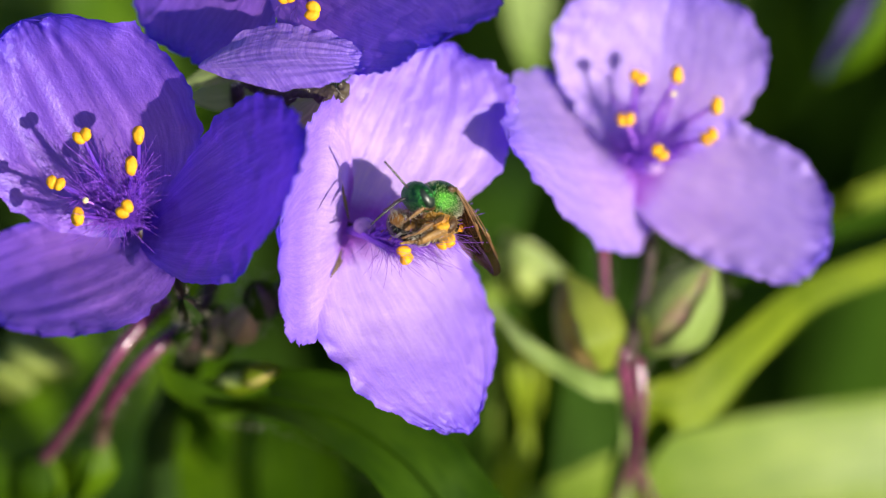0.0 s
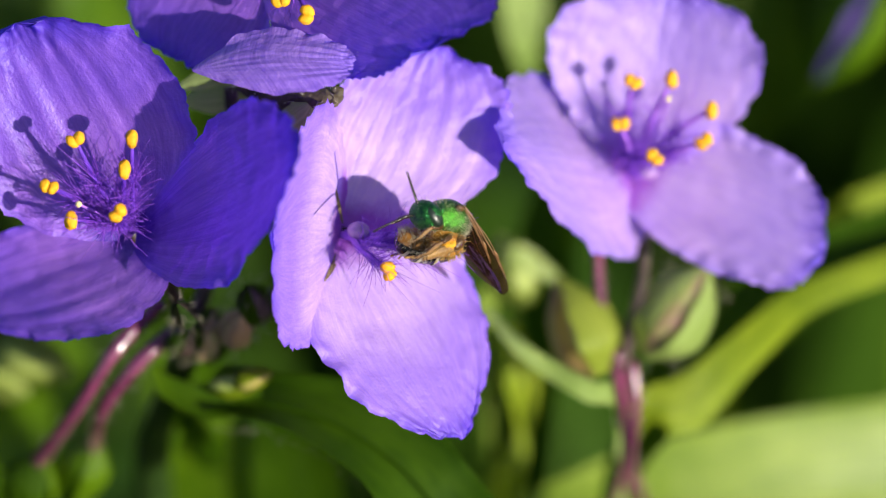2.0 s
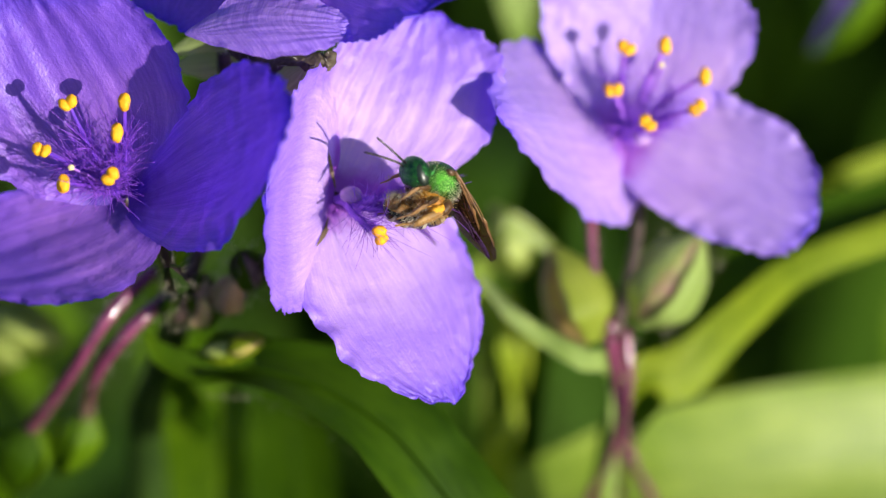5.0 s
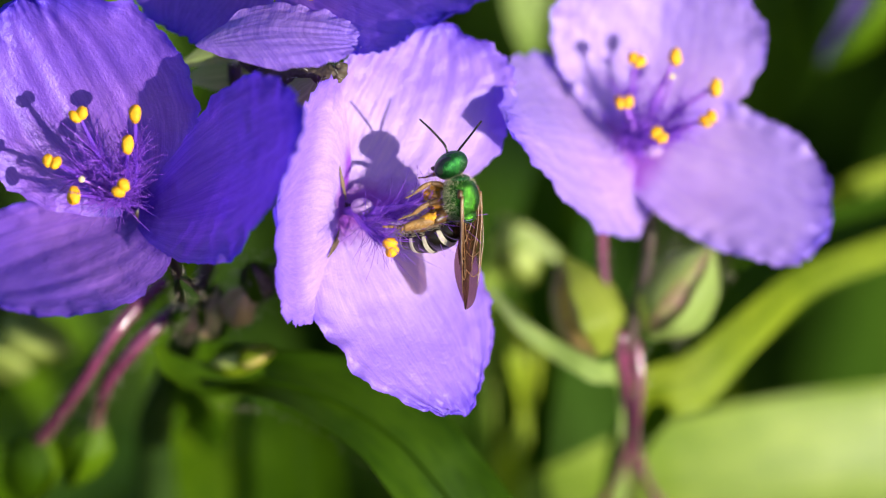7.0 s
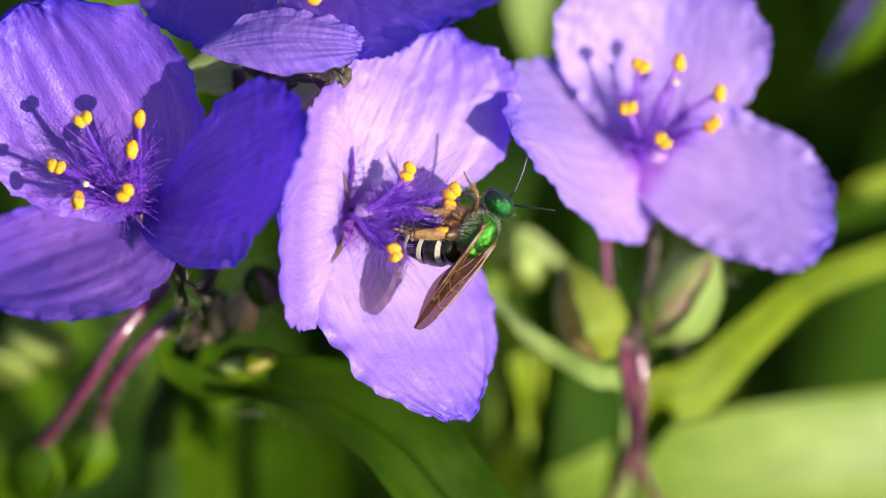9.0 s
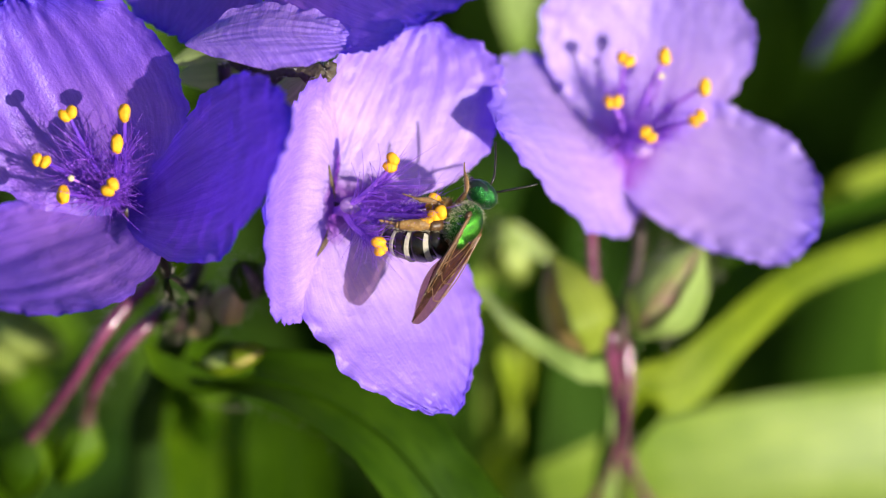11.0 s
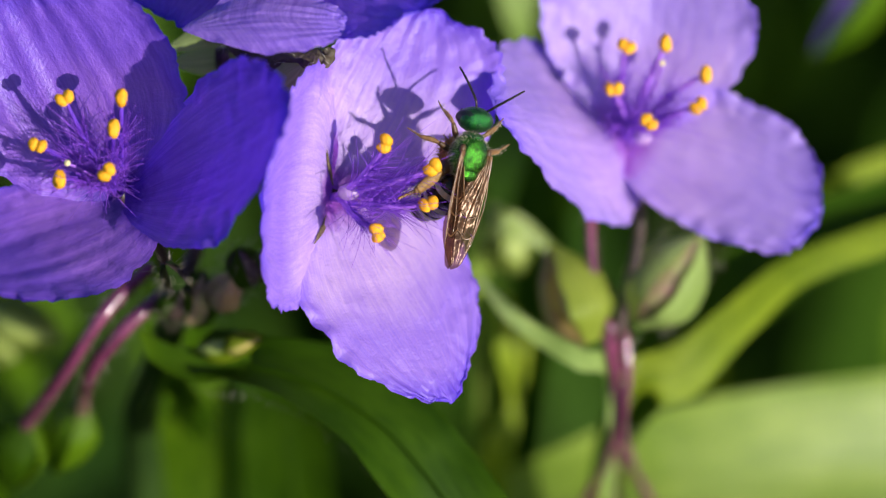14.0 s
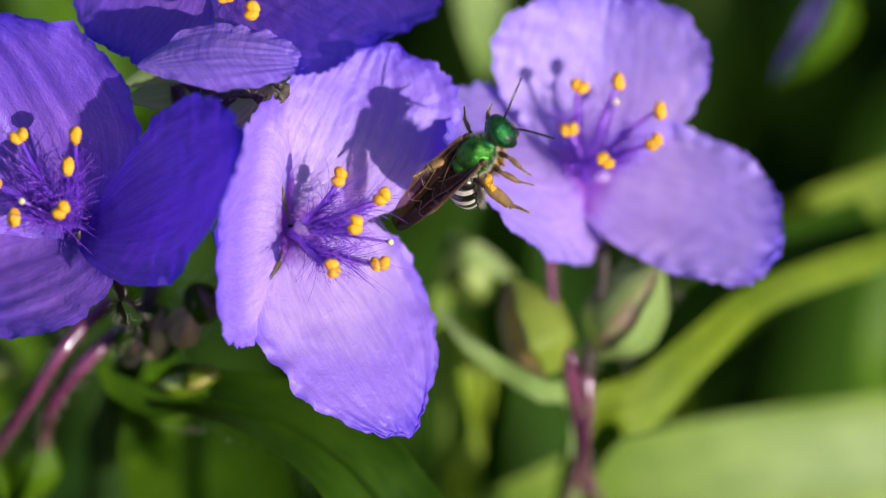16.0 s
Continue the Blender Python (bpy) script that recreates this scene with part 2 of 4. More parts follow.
BAND = plain("cream_band", (0.36, 0.32, 0.24), (0.60, 0.56, 0.46), 4000, 0.7, bump_mm=0.06)
TAN = plain("tan_leg", (0.12, 0.055, 0.018), (0.34, 0.19, 0.07), 1800, 0.5, bump_mm=0.05)
BROWN = plain("brown_leg", (0.05, 0.022, 0.008), (0.12, 0.06, 0.02), 1800, 0.4)
GOLD = plain("golden_leg", (0.10, 0.045, 0.014), (0.46, 0.26, 0.07), 1100, 0.55, bump_mm=0.1)
LOAD = plain("pollen_load", (0.65, 0.28, 0.01), (0.9, 0.48, 0.03), 3500, 0.8, bump_mm=0.25, bump_scale=5000)
VEIN = plain("wing_vein", (0.10, 0.045, 0.015), (0.26, 0.13, 0.05), 2000, 0.28, spec=0.9)


def wing_material():
    m, nodes, links, bsdf = material("smoky_wing")
    tex = nodes.new("ShaderNodeTexCoord")
    n = node(nodes, "ShaderNodeTexNoise", Scale=700.0, Detail=4.0)
    links.new(tex.outputs["Object"], n.inputs["Vector"])
    c = ramp(nodes, [(0.3, (0.018, 0.009, 0.005)), (0.7, (0.062, 0.030, 0.017))])
    links.new(n.outputs[0], c.inputs[0])
    links.new(c.outputs[0], bsdf.inputs["Base Color"])
    bsdf.inputs["Roughness"].default_value = 0.22
    bsdf.inputs["Specular IOR Level"].default_value = 0.38
    bsdf.inputs["Specular Tint"].default_value = (1.0, 0.68, 0.48, 1)
    wave = node(nodes, "ShaderNodeTexNoise", Scale=1600.0, Detail=2.0)
    links.new(tex.outputs["Object"], wave.inputs["Vector"])
    bp = node(nodes, "ShaderNodeBump", Strength=0.45, Distance=0.0001)
    links.new(wave.outputs[0], bp.inputs["Height"])
    links.new(bp.outputs[0], bsdf.inputs["Normal"])
    clear = nodes.new("ShaderNodeBsdfTransparent")
    clear.inputs[0].default_value = (0.58, 0.40, 0.30, 1)
    ms = nodes.new("ShaderNodeMixShader")
    ms.inputs[0].default_value = 0.5
    links.new(bsdf.outputs[0], ms.inputs[1])
    links.new(clear.outputs[0], ms.inputs[2])
    links.new(ms.outputs[0], nodes["Material Output"].inputs[0])
    return m


WING = wing_material()


# ---- mesh helpers ----
def thing(name, at, label, category, group="", kind=""):
    ob = new(name)
    ob.empty_display_size = 0.002
    ob.matrix_world = at
    return tagged(ob, label, category, group, kind)


def part(name, bm, mat, parent, label="", smooth=True, at=None):
    me = bpy.data.meshes.new(name)
    bmesh.ops.scale(bm, vec=(MM, MM, MM), verts=bm.verts)
    bm.to_mesh(me)
    bm.free()
    if smooth:
        me.polygons.foreach_set("use_smooth", [True] * len(me.polygons))
    me.materials.append(mat)
    ob = new(name, me)
    ob.parent = parent
    if at is not None:
        ob.matrix_basis = at
    return tagged(ob, label)


def spline(points, count):
    """Catmull-Rom points through the given ones."""
    p = [Vector(q) for q in points]
    p = [2 * p[0] - p[1]] + p + [2 * p[-1] - p[-2]]
    out = []
    for i in range(count):
        x = i / (count - 1) * (len(p) - 3)
        k = min(int(x), len(p) - 4)
        t = x - k
        a, b, c, d = p[k:k + 4]
        out.append(0.5 * (2 * b + (c - a) * t + (2 * a - 5 * b + 4 * c - d) * t * t + (3 * b - a - 3 * c + d) * t ** 3))
    return out


def value(stops, x):
    """Smooth interpolation of evenly spread stops at x in 0..1."""
    return float(np.interp(x, np.linspace(0, 1, len(stops)), stops))


def tube(bm, points, radii, sides=8, squash=1.0, side=None):
    """A round rod along the points; radii are spread evenly over its length."""
    rings, count = [], len(points)
    for i, p in enumerate(points):
        tan = (points[min(i + 1, count - 1)] - points[max(i - 1, 0)]).normalized()
        if side is None:
            side = tan.orthogonal().normalized()
        side = (side - tan * side.dot(tan)).normalized()
        up = tan.cross(side)
        r = value(radii, i / (count - 1))
        rings.append([bm.verts.new(p + r * (math.cos(a) * side + squash * math.sin(a) * up)) for a in [2 * math.pi * k / sides for k in range(sides)]])
    for r0, r1 in zip(rings, rings[1:]):
        for k in range(sides):
            bm.faces.new((r0[k], r0[(k + 1) % sides], r1[(k + 1) % sides], r1[k]))
    bm.faces.new(rings[0][::-1])
    bm.faces.new(rings[-1])


def rod(points, radii, count=16, sides=8, squash=1.0):
    bm = bmesh.new()
    tube(bm, spline(points, count), radii, sides, squash)
    return bm


def ball(bm, centre, radii, turn=None, segments=16, rings=10):
    r = bmesh.ops.create_uvsphere(bm, u_segments=segments, v_segments=rings, radius=1.0)
    m = Matrix.Translation(centre) @ (turn.to_4x4() if turn else Matrix()) @ Matrix.Diagonal((*radii, 1))
    bmesh.ops.transform(bm, matrix=m, verts=r["verts"])
    return r["verts"]


def hairs(bm, spots, length, radius, rng, bend=0.4, segments=4):
    """Fine hairs: spots are (point, direction)."""
    for p, d in spots:
        n = length * rng.uniform(0.6, 1.2)
        sway = Vector((rng.uniform(-1, 1), rng.uniform(-1, 1), rng.uniform(-1, 1))) * bend
        sway2 = Vector((rng.uniform(-1, 1), rng.uniform(-1, 1), rng.uniform(-1, 1))) * bend
        q = [p + n * (k / segments) * d + n * ((k / segments) ** 2) * sway + n * ((k / segments) ** 3) * sway2 for k in range(segments + 1)]
        tube(bm, q, [radius, radius * 0.8, radius * 0.4], 3)


def petal(base, tip, one, two, wide=0.55, blunt=2.5, blunt2=None, claw=0.16, cup=0.0, arch=0.0, ruffle=0.35, pleat=0.05, ribs_across=False, seed=0, nu=88, nv=72):
    """A petal from its claw at base to tip; one and two are its widest points on either side. cup lifts both sides, arch lifts the middle of its length."""
    base, tip, one, two = Vector(base), Vector(tip), Vector(one), Vector(two)
    rib = tip - base
    mid = base + rib * wide
    s1, s2 = one - mid, two - mid
    face = rib.cross(s2 - s1).normalized()
    if face.z < 0:
        face = -face
    bm = bmesh.new()
    uvl = bm.loops.layers.uv.new("uv")
    grid, uvs = [], {}
    rng = random.Random(seed)
    off = Vector((rng.uniform(0, 90), rng.uniform(0, 90), rng.uniform(0, 90)))
    span = 0.5 * (s1.length + s2.length)
    for j in range(nv + 1):
        q = j / nv
        s = 0.35 * q + 0.65 * math.sin(q * math.pi / 2)
        if s < wide:
            width = claw + (1 - claw) * math.sin(math.pi / 2 * s / wide) ** 0.85
        else:
            width = None
        row = []
        for i in range(nu + 1):
            t = 2 * i / nu - 1
            k = 0.5 + 0.5 * math.tanh(3 * t)
            if s >= wide:
                e = blunt if t >= 0 or blunt2 is None else blunt2
                width = max(0.0, 1 - ((s - wide) / (1 - wide)) ** e) ** (1 / e)
            side = s1 * k + s2 * (k - 1)
            edge = max(abs(t) ** 5 * min(1, s * 2.5), q ** 7)
            ang = math.atan2(s - 0.45, t * width + 1e-6)
            jag = noise.noise(off + Vector((math.cos(ang) * 5, math.sin(ang) * 5, 0))) * 0.055 + noise.noise(off + Vector((math.cos(ang) * 22, math.sin(ang) * 22, 3))) * 0.036 + noise.noise(off + Vector((math.cos(ang) * 48, math.sin(ang) * 48, 5))) * 0.022
            grow = 1 + jag * edge
            p = base + rib * (0.45 + (s - 0.45) * grow) + side * (t * width * grow)
            lift = cup * t * t * width + arch * math.sin(math.pi * s)
            lift += ruffle * (edge + 0.18) * noise.noise(off + Vector((t * 2.6 * width, s * 3.0, 7))) * 1.6
            lift += ruffle * edge * noise.noise(off + Vector((math.cos(ang) * 9, math.sin(ang) * 9, 11))) * 1.1
            lift += pleat * noise.noise(off + Vector((t * 7, s * 1.5, 19))) * min(1, s * 2)
            lift += 0.022 * noise.noise(off + Vector((t * 21, s * 4, 29))) * min(1, s * 3)
            place_on = Vector((t * width * span, s * rib.length, 41))
            lift += (0.06 + 0.16 * edge) * noise.noise(off + place_on * 0.9) + (0.015 + 0.09 * edge) * noise.noise(off + place_on * 2.4)
            v = bm.verts.new(p + face * lift)
            uvs[v] = (s, 0.55 - 0.25 * t) if ribs_across else (0.5 + 0.5 * t, s)
            row.append(v)
        grid.append(row)
    for r0, r1 in zip(grid, grid[1:]):
        for a, b, c, d in zip(r0, r0[1:], r1[1:], r1):
            f = bm.faces.new((a, b, c, d))
            for loop in f.loops:
                loop[uvl].uv = uvs[loop.vert]
    return bm


def strap(points, widths, up, channel=0.25, wave=0.0, seed=0, nu=12, nv=60):
    """A strap leaf along the points; half widths spread over its length; up is the way that its upper face looks."""
    bm = bmesh.new()
    uvl = bm.loops.layers.uv.new("uv")
    path = spline(points, nv + 1)
    up = Vector(up)
    off = Vector((seed * 7.3, seed * 3.1, 0))
    grid, uvs = [], {}
    length = sum((b - a).length for a, b in zip(path, path[1:]))
    for j, p in enumerate(path):
        tan = (path[min(j + 1, nv)] - path[max(j - 1, 0)]).normalized()
        side = tan.cross(up).normalized()
        face = side.cross(tan)
        w = value(widths, j / nv)
        row = []
        for i in range(nu + 1):
            t = 2 * i / nu - 1
            lift = channel * w * (t * t - 0.3) + wave * w * t * noise.noise(off + Vector((j / nv * 5, t, 0)))
            v = bm.verts.new(p + side * (t * w * (1 + 0.06 * noise.noise(off + Vector((j / nv * 9, 4, 0))))) + face * lift)
            uvs[v] = (0.5 + 0.5 * t, j / nv * length / 20)
            row.append(v)
        grid.append(row)
    for r0, r1 in zip(grid, grid[1:]):
        for a, b, c, d in zip(r0, r0[1:], r1[1:], r1):
            f = bm.faces.new((a, b, c, d))
            for loop in f.loops:
                loop[uvl].uv = uvs[loop.vert]
    return bm


# ---- ground ----
bm = bmesh.new()
bmesh.ops.create_grid(bm, x_segments=60, y_segments=60, size=1.0)
for v in bm.verts:
    r = max(abs(v.co.x), abs(v.co.y))
    v.co *= 1 if r == 0 else (1.2 * r + 1500 * r ** 9)
    v.co.z = 0.02 * noise.noise(v.co * 6) if r < 0.95 else 0
bmesh.ops.scale(bm, vec=(1000, 1000, 1000), verts=bm.verts)
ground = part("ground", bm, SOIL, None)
tagged(ground, "garden soil below the plants, coloured dark for shade", "ground", kind="structure")


# ---- flowers ----
def anther(bm, at, along, size, rng):
    """Two pollen sacs joined on a short bridge."""
    along = Vector(along).normalized()
    x = along
    single = x.z > 0.85
    y = (Vector((1, 0, 0)) if abs(x.z) > 0.8 else Vector((0.1, 0.2, 1))).cross(x).normalized()
    turn = Matrix((x, y, x.cross(y))).transposed()
    for sgn in (-1, 1):
        if single:
            verts = ball(bm, at + x * (0.2 * size * sgn), (size * 0.28, size * 0.60, size * 0.38), turn, 16, 12)
        else:
            verts = ball(bm, at + x * (0.27 * size * sgn), (size * 0.37, size * rng.uniform(0.42, 0.48), size * 0.34), turn, 16, 12)
        for v in verts:
            v.co += (v.co - at).normalized() * 0.10 * noise.noise(v.co * 3.1)
            d = (v.co - at)
            v.co += y * (0.24 * size * abs(d.dot(x)) / size)
            v.co -= x * (0.10 * max(0.0, d.dot(y)) * sgn)
    ball(bm, at - y * 0.06 * size, (size * 0.24, size * 0.24, size * 0.22), turn, 12, 8)


def stamen(flower, origin, base, tip, along, size, rng, hair_count=46, hair_length=2.3, lean=(0, 0, 0), mat=None):
    """Filament with its anther and the fringe of hairs on it, all turning about the base."""
    base, tip = Vector(base) - Vector(origin), Vector(tip) - Vector(origin)
    d = tip - base
    bow = Vector((rng.uniform(-1, 1), rng.uniform(-1, 1), 1.2)).normalized() * d.length * 0.09
    pts = [Vector(), d * 0.35 + bow, d * 0.72 + bow * 0.8, d]
    ob = part("stamen", rod(pts, [0.24, 0.19, 0.13], 14, 6), mat or FILAMENT, flower, "slender violet filament", at=Matrix.Translation(mm(base)))
    bm = bmesh.new()
    anther(bm, d, along, size, rng)
    part("anther", bm, POLLEN, ob, "two-lobed bright yellow anther")
    bm = bmesh.new()
    path = spline(pts, 40)
    spots = []
    for i in range(hair_count):
        k = int(rng.uniform(*((0.20, 0.62) if lean[0] else (0.10, 0.52))) * 39)
        tan = (path[k + 1] - path[k]).normalized()
        r = Vector((rng.gauss(0, 1), rng.gauss(0, 1), rng.gauss(0, 1)))
        r = (r - tan * r.dot(tan)).normalized()
        spots.append((path[k], (r * (0.30 if lean[0] else 0.38) + tan * 1.0 + Vector(lean)).normalized()))
    hairs(bm, spots, hair_length * 0.95, 0.028, rng, 0.52, 8)
    part("hair_fringe", bm, HAIR, ob, "fine violet beard of hairs")
    return ob


def flower(name_label, origin, petals, mat, stamens, pistil, stem, seed, stalk_mat, size=1.04, hair_count=150, lean=(0, 0, 0), hair_length=2.3):
    rng = random.Random(seed)
    o = Vector(origin)
    top = thing("spiderwort_flower", place(o), name_label, "flower", "spiderwort flowers in the cluster")
    for i, (a, b, c, d, extra) in enumerate(petals):
        tone = extra.pop("mat", mat)
        bm = petal(Vector(a) - o, Vector(b) - o, Vector(c) - o, Vector(d) - o, seed=seed * 10 + i, **extra)
        part("petal", bm, tone, top)
    made = []
    for tip, along in stamens:
        b = o + Vector((rng.uniform(-0.35, 0.35), rng.uniform(-0.35, 0.35), 0.3))
        made.append(stamen(top, o, b, tip, along, size, rng, hair_count, hair_length, lean, FILAMENT_DEEP if mat == VIOLET else FILAMENT))
    if pistil:
        d = Vector(pistil) - o
        bm = rod([Vector((0, 0, 0.3)), d * 0.5 + Vector((0.3, 0, 0.3)), d], [0.16, 0.09, 0.09], 12, 6)
        p = part("style", bm, FILAMENT, top, "violet style")
        bm = bmesh.new()
        ball(bm, d, (0.22, 0.22, 0.2))
        part("stigma", bm, STIGMA, p, "small round cream stigma")
    bm = bmesh.new()
    ball(bm, Vector((0, 0, -0.1)), (0.4, 0.4, 0.5)) if size < 1.05 else ball(bm, Vector((0.9, 0.1, 1.6)), (0.74, 0.58, 0.56))
    part("ovary", bm, OVARY if size > 1.05 else FILAMENT, top, "round ovary")
    # green calyx and stalk behind the petals
    back = Vector(stem[1]) - Vector(stem[0])
    for k in range(3):
        a = 2 * math.pi * k / 3 + seed
        out = Vector((math.cos(a), math.sin(a), 0))
        pts = [Vector((0, 0, -1.2)), out * 1.8 + Vector((0, 0, -2.8)), out * 4.0 + Vector((0, 0, -4.8))]
        part("sepal", strap(pts, [0.8, 1.9, 1.5, 0.1], (0, 0, 1), 0.35, seed=k, nu=8, nv=16), SEPAL, top, "hairy green sepal")
    part("stalk", rod([Vector(q) - o for q in stem], [0.6, 0.45, 0.5], 24, 10), stalk_mat, top, "hairy flower stalk")
    return top, made


L0, T0, M0, R0 = (-20.39, 1.42, -3.00), (-11.86, 19.30, -5.00), (-6.10, 1.43, -4.00), (13.74, 5.68, -18.00)
LEFT_KNOT, RIGHT_KNOT = (-17.43, -6.31, -18.00), (13.23, -8.28, -24.00)
flower("deep violet spiderwort flower with three open petals", L0, [
    ((-20.20, 1.54, -3.00), (-27.74, 14.85, 0.00), (-16.19, 10.18, 1.00), (-30.02, 4.52, -2.00), dict(blunt=3.0, cup=0.6, ruffle=0.6, pleat=0.20)),
    ((-19.94, 0.97, -3.00), (-8.55, 6.45, 12.00), (-14.50, 9.45, 4.50), (-14.7, -1.75, 6.00), dict(blunt=2.0, blunt2=1.6, arch=-1.2, pleat=0.03, ruffle=0.3, claw=0.14)),
    ((-20.20, 0.79, -3.00), (-33.28, -3.43, -10.00), (-27.40, 1.93, -5.50), (-21.28, -5.12, -2.50), dict(blunt=2.4, ruffle=0.4, claw=0.5, wide=0.5, pleat=0.18)),
], VIOLET, [
    ((-23.35, 7.25, 3.00), (1, 0.55, 0.2)), ((-19.72, 7.46, 3.00), (0.2, 0.1, 1)), ((-20.20, 5.45, 3.00), (0.15, -0.15, 1)), ((-25.10, 4.21, 3.00), (1, -0.3, 0.2)), ((-20.48, 2.51, 4.00), (0.6, 0.8, 0.3)), ((-23.64, 2.16, 3.00), (0.35, 0.1, 1)),
], (-23.16, 3.15, 3.00), [(-20.43, 1.43, -3.50), (-18.64, -1.12, -10.00), LEFT_KNOT], 3, STEM_SHADED)
flower("deep violet spiderwort flower above the others, lower petal folded", T0, [
    ((-12.05, 19.49, -5.00), (-16.95, 12.6, -3.50), (-20.3, 18.2, -7.00), (-11.54, 13.66, -2.50), dict(blunt=2.4)),
    ((-11.48, 18.93, -5.00), (-0.87, 13.2, 5.50), (2.38, 18.3, 6.50), (-8.30, 12.19, 1.50), dict(blunt=2.4)),
    ((-15.95, 11.85, 1.50), (-4.9, 12.3, 3.00), (-10.6, 14.75, 0.80), (-9.2, 10.35, 4.00), dict(blunt=1.7, wide=0.46, arch=0.9, cup=-0.9, claw=0.03, ruffle=0.4, pleat=0.12, ribs_across=True, mat=VIOLET_BACK)),
], VIOLET, [((-8.41, 15.47, 2.00), (0.2, 1, 0.2)), ((-10.14, 16.35, 2.00), (1, 0.3, 0.2)), ((-13.01, 18.41, 2.00), (1, 0.3, 0.2))], None, [(-11.89, 19.34, -5.50), (-13.35, 11.30, -12.00), (-15.25, 0.83, -18.00), LEFT_KNOT], 5, STEM_SHADED)
M_TIPS = [(-2.77, 4.76, 1.00), (0.00, 3.46, 1.50), (-1.69, 1.69, 2.00), (-3.17, -1.07, 1.50), (-0.18, -0.89, 0.50)]
M_FLOWER, M_STAMENS = flower("pale violet spiderwort flower visited by a bee", M0, [
    ((-6.02, 1.73, -4.00), (-0.9, 13.95, -6.50), (4.08, 5.78, -6.50), (-7.57, 8.84, -3.00), dict(blunt=2.5, wide=0.45, blunt2=2.1, cup=0.3, claw=0.3, ruffle=0.45, pleat=0.16)),
    ((-6.36, 1.35, -4.00), (-10.68, 0.04, 4.00), (-7.34, 9.81, 1.00), (-9.00, -6.38, 1.00), dict(blunt=2.2, claw=0.3, ruffle=0.3, pleat=0.05)),
    ((-5.87, 1.09, -4.00), (1.87, -12.05, -2.60), (2.32, -0.91, -7.00), (-7.74, -6.33, 0.20), dict(blunt=2.0, blunt2=2.2, cup=-0.4, claw=0.3, ruffle=0.45, pleat=0.14)),
], PALE, list(zip(M_TIPS, [(0.3, 1, 0.3), (0.7, 0.8, 0.2), (0.2, 1, 0.3), (-0.3, 1, 0.2), (1, 0.15, 0.2)])),
    (0.45, 0.59, -0.50), [(-6.11, 1.43, -4.50), (-8.69, -1.13, -12.00), LEFT_KNOT], 7, STEM_SHADED, 1.06, 115, (0.28, 0.0, 0.05), 2.8)
R_FLOWER, _ = flower("pale violet spiderwort flower, softly out of focus", R0, [
    ((13.82, 5.99, -18.00), (15.94, 18.18, -15.00), (22.36, 11.66, -15.00), (7.75, 13.93, -14.00), dict(blunt=2.8, ruffle=0.3)),
    ((13.54, 5.68, -18.00), (4.55, 7.0, -2.80), (7.11, 12.38, -16.50), (12.38, -0.56, -15.00), dict(blunt=2.2, blunt2=1.9, claw=0.3, ruffle=0.3, pleat=0.05)),
    ((14.14, 5.40, -18.00), (26.86, 0.10, -15.00), (21.91, 8.24, -16.00), (18.61, -0.98, -15.00), dict(blunt=2.6, blunt2=3.8, claw=0.5, ruffle=0.45)),
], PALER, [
    ((13.30, 11.71, -11.00), (0.8, -0.5, 0.2)), ((16.01, 11.99, -11.00), (0.2, -0.2, 1)), ((18.72, 9.86, -11.00), (0.1, 0.0, 1)), ((18.25, 7.62, -11.00), (0.8, 0.6, 0.2)), ((14.75, 6.51, -10.00), (0.6, -0.6, 0.2)), ((12.49, 8.82, -11.00), (1, 0.05, 0.2)),
], (15.77, 10.59, -11.00), [(13.77, 5.69, -18.50), (14.70, -0.37, -21.00), RIGHT_KNOT], 9, STEM_GREEN, 1.06, 120, (0, 0, 0), 2.7)


for pts, radii in (([(-6.27, 1.99, -3.60), (-6.54, 3.40, -2.7), (-6.85, 5.33, -2.0), (-7.2, 7.8, -1.4)], [0.05, 0.14, 0.06, 0.03, 0.015]), ([(-6.39, 0.60, -3.70), (-6.82, -0.71, -2.80), (-7.42, -1.90, -1.80)], [0.05, 0.20, 0.17, 0.03])):
    part("sepal", strap([Vector(p) - Vector(M0) for p in pts], radii, (0.5, 0, 1), 0.2, nu=6, nv=16), SLIT, M_FLOWER, "brown-green sepal showing between the petals")


def bristle(parent, points, radius, count, length, seed, mat=None, thick=0.018):
    """Short stiff hairs round a stalk."""
    g = random.Random(seed)
    path = spline(points, 40)
    spots = []
    for k in range(count):
        i = g.randrange(39)
        tan = (path[i + 1] - path[i]).normalized()
        r = Vector((g.gauss(0, 1), g.gauss(0, 1), g.gauss(0, 1)))
        r = (r - tan * r.dot(tan)).normalized()
        spots.append((path[i] + r * radius, r))
    b = bmesh.new()
    hairs(b, spots, length, thick, g, 0.35, 3)
    return part("bristles", b, mat or HAIR_PALE, parent, "short pale bristles")


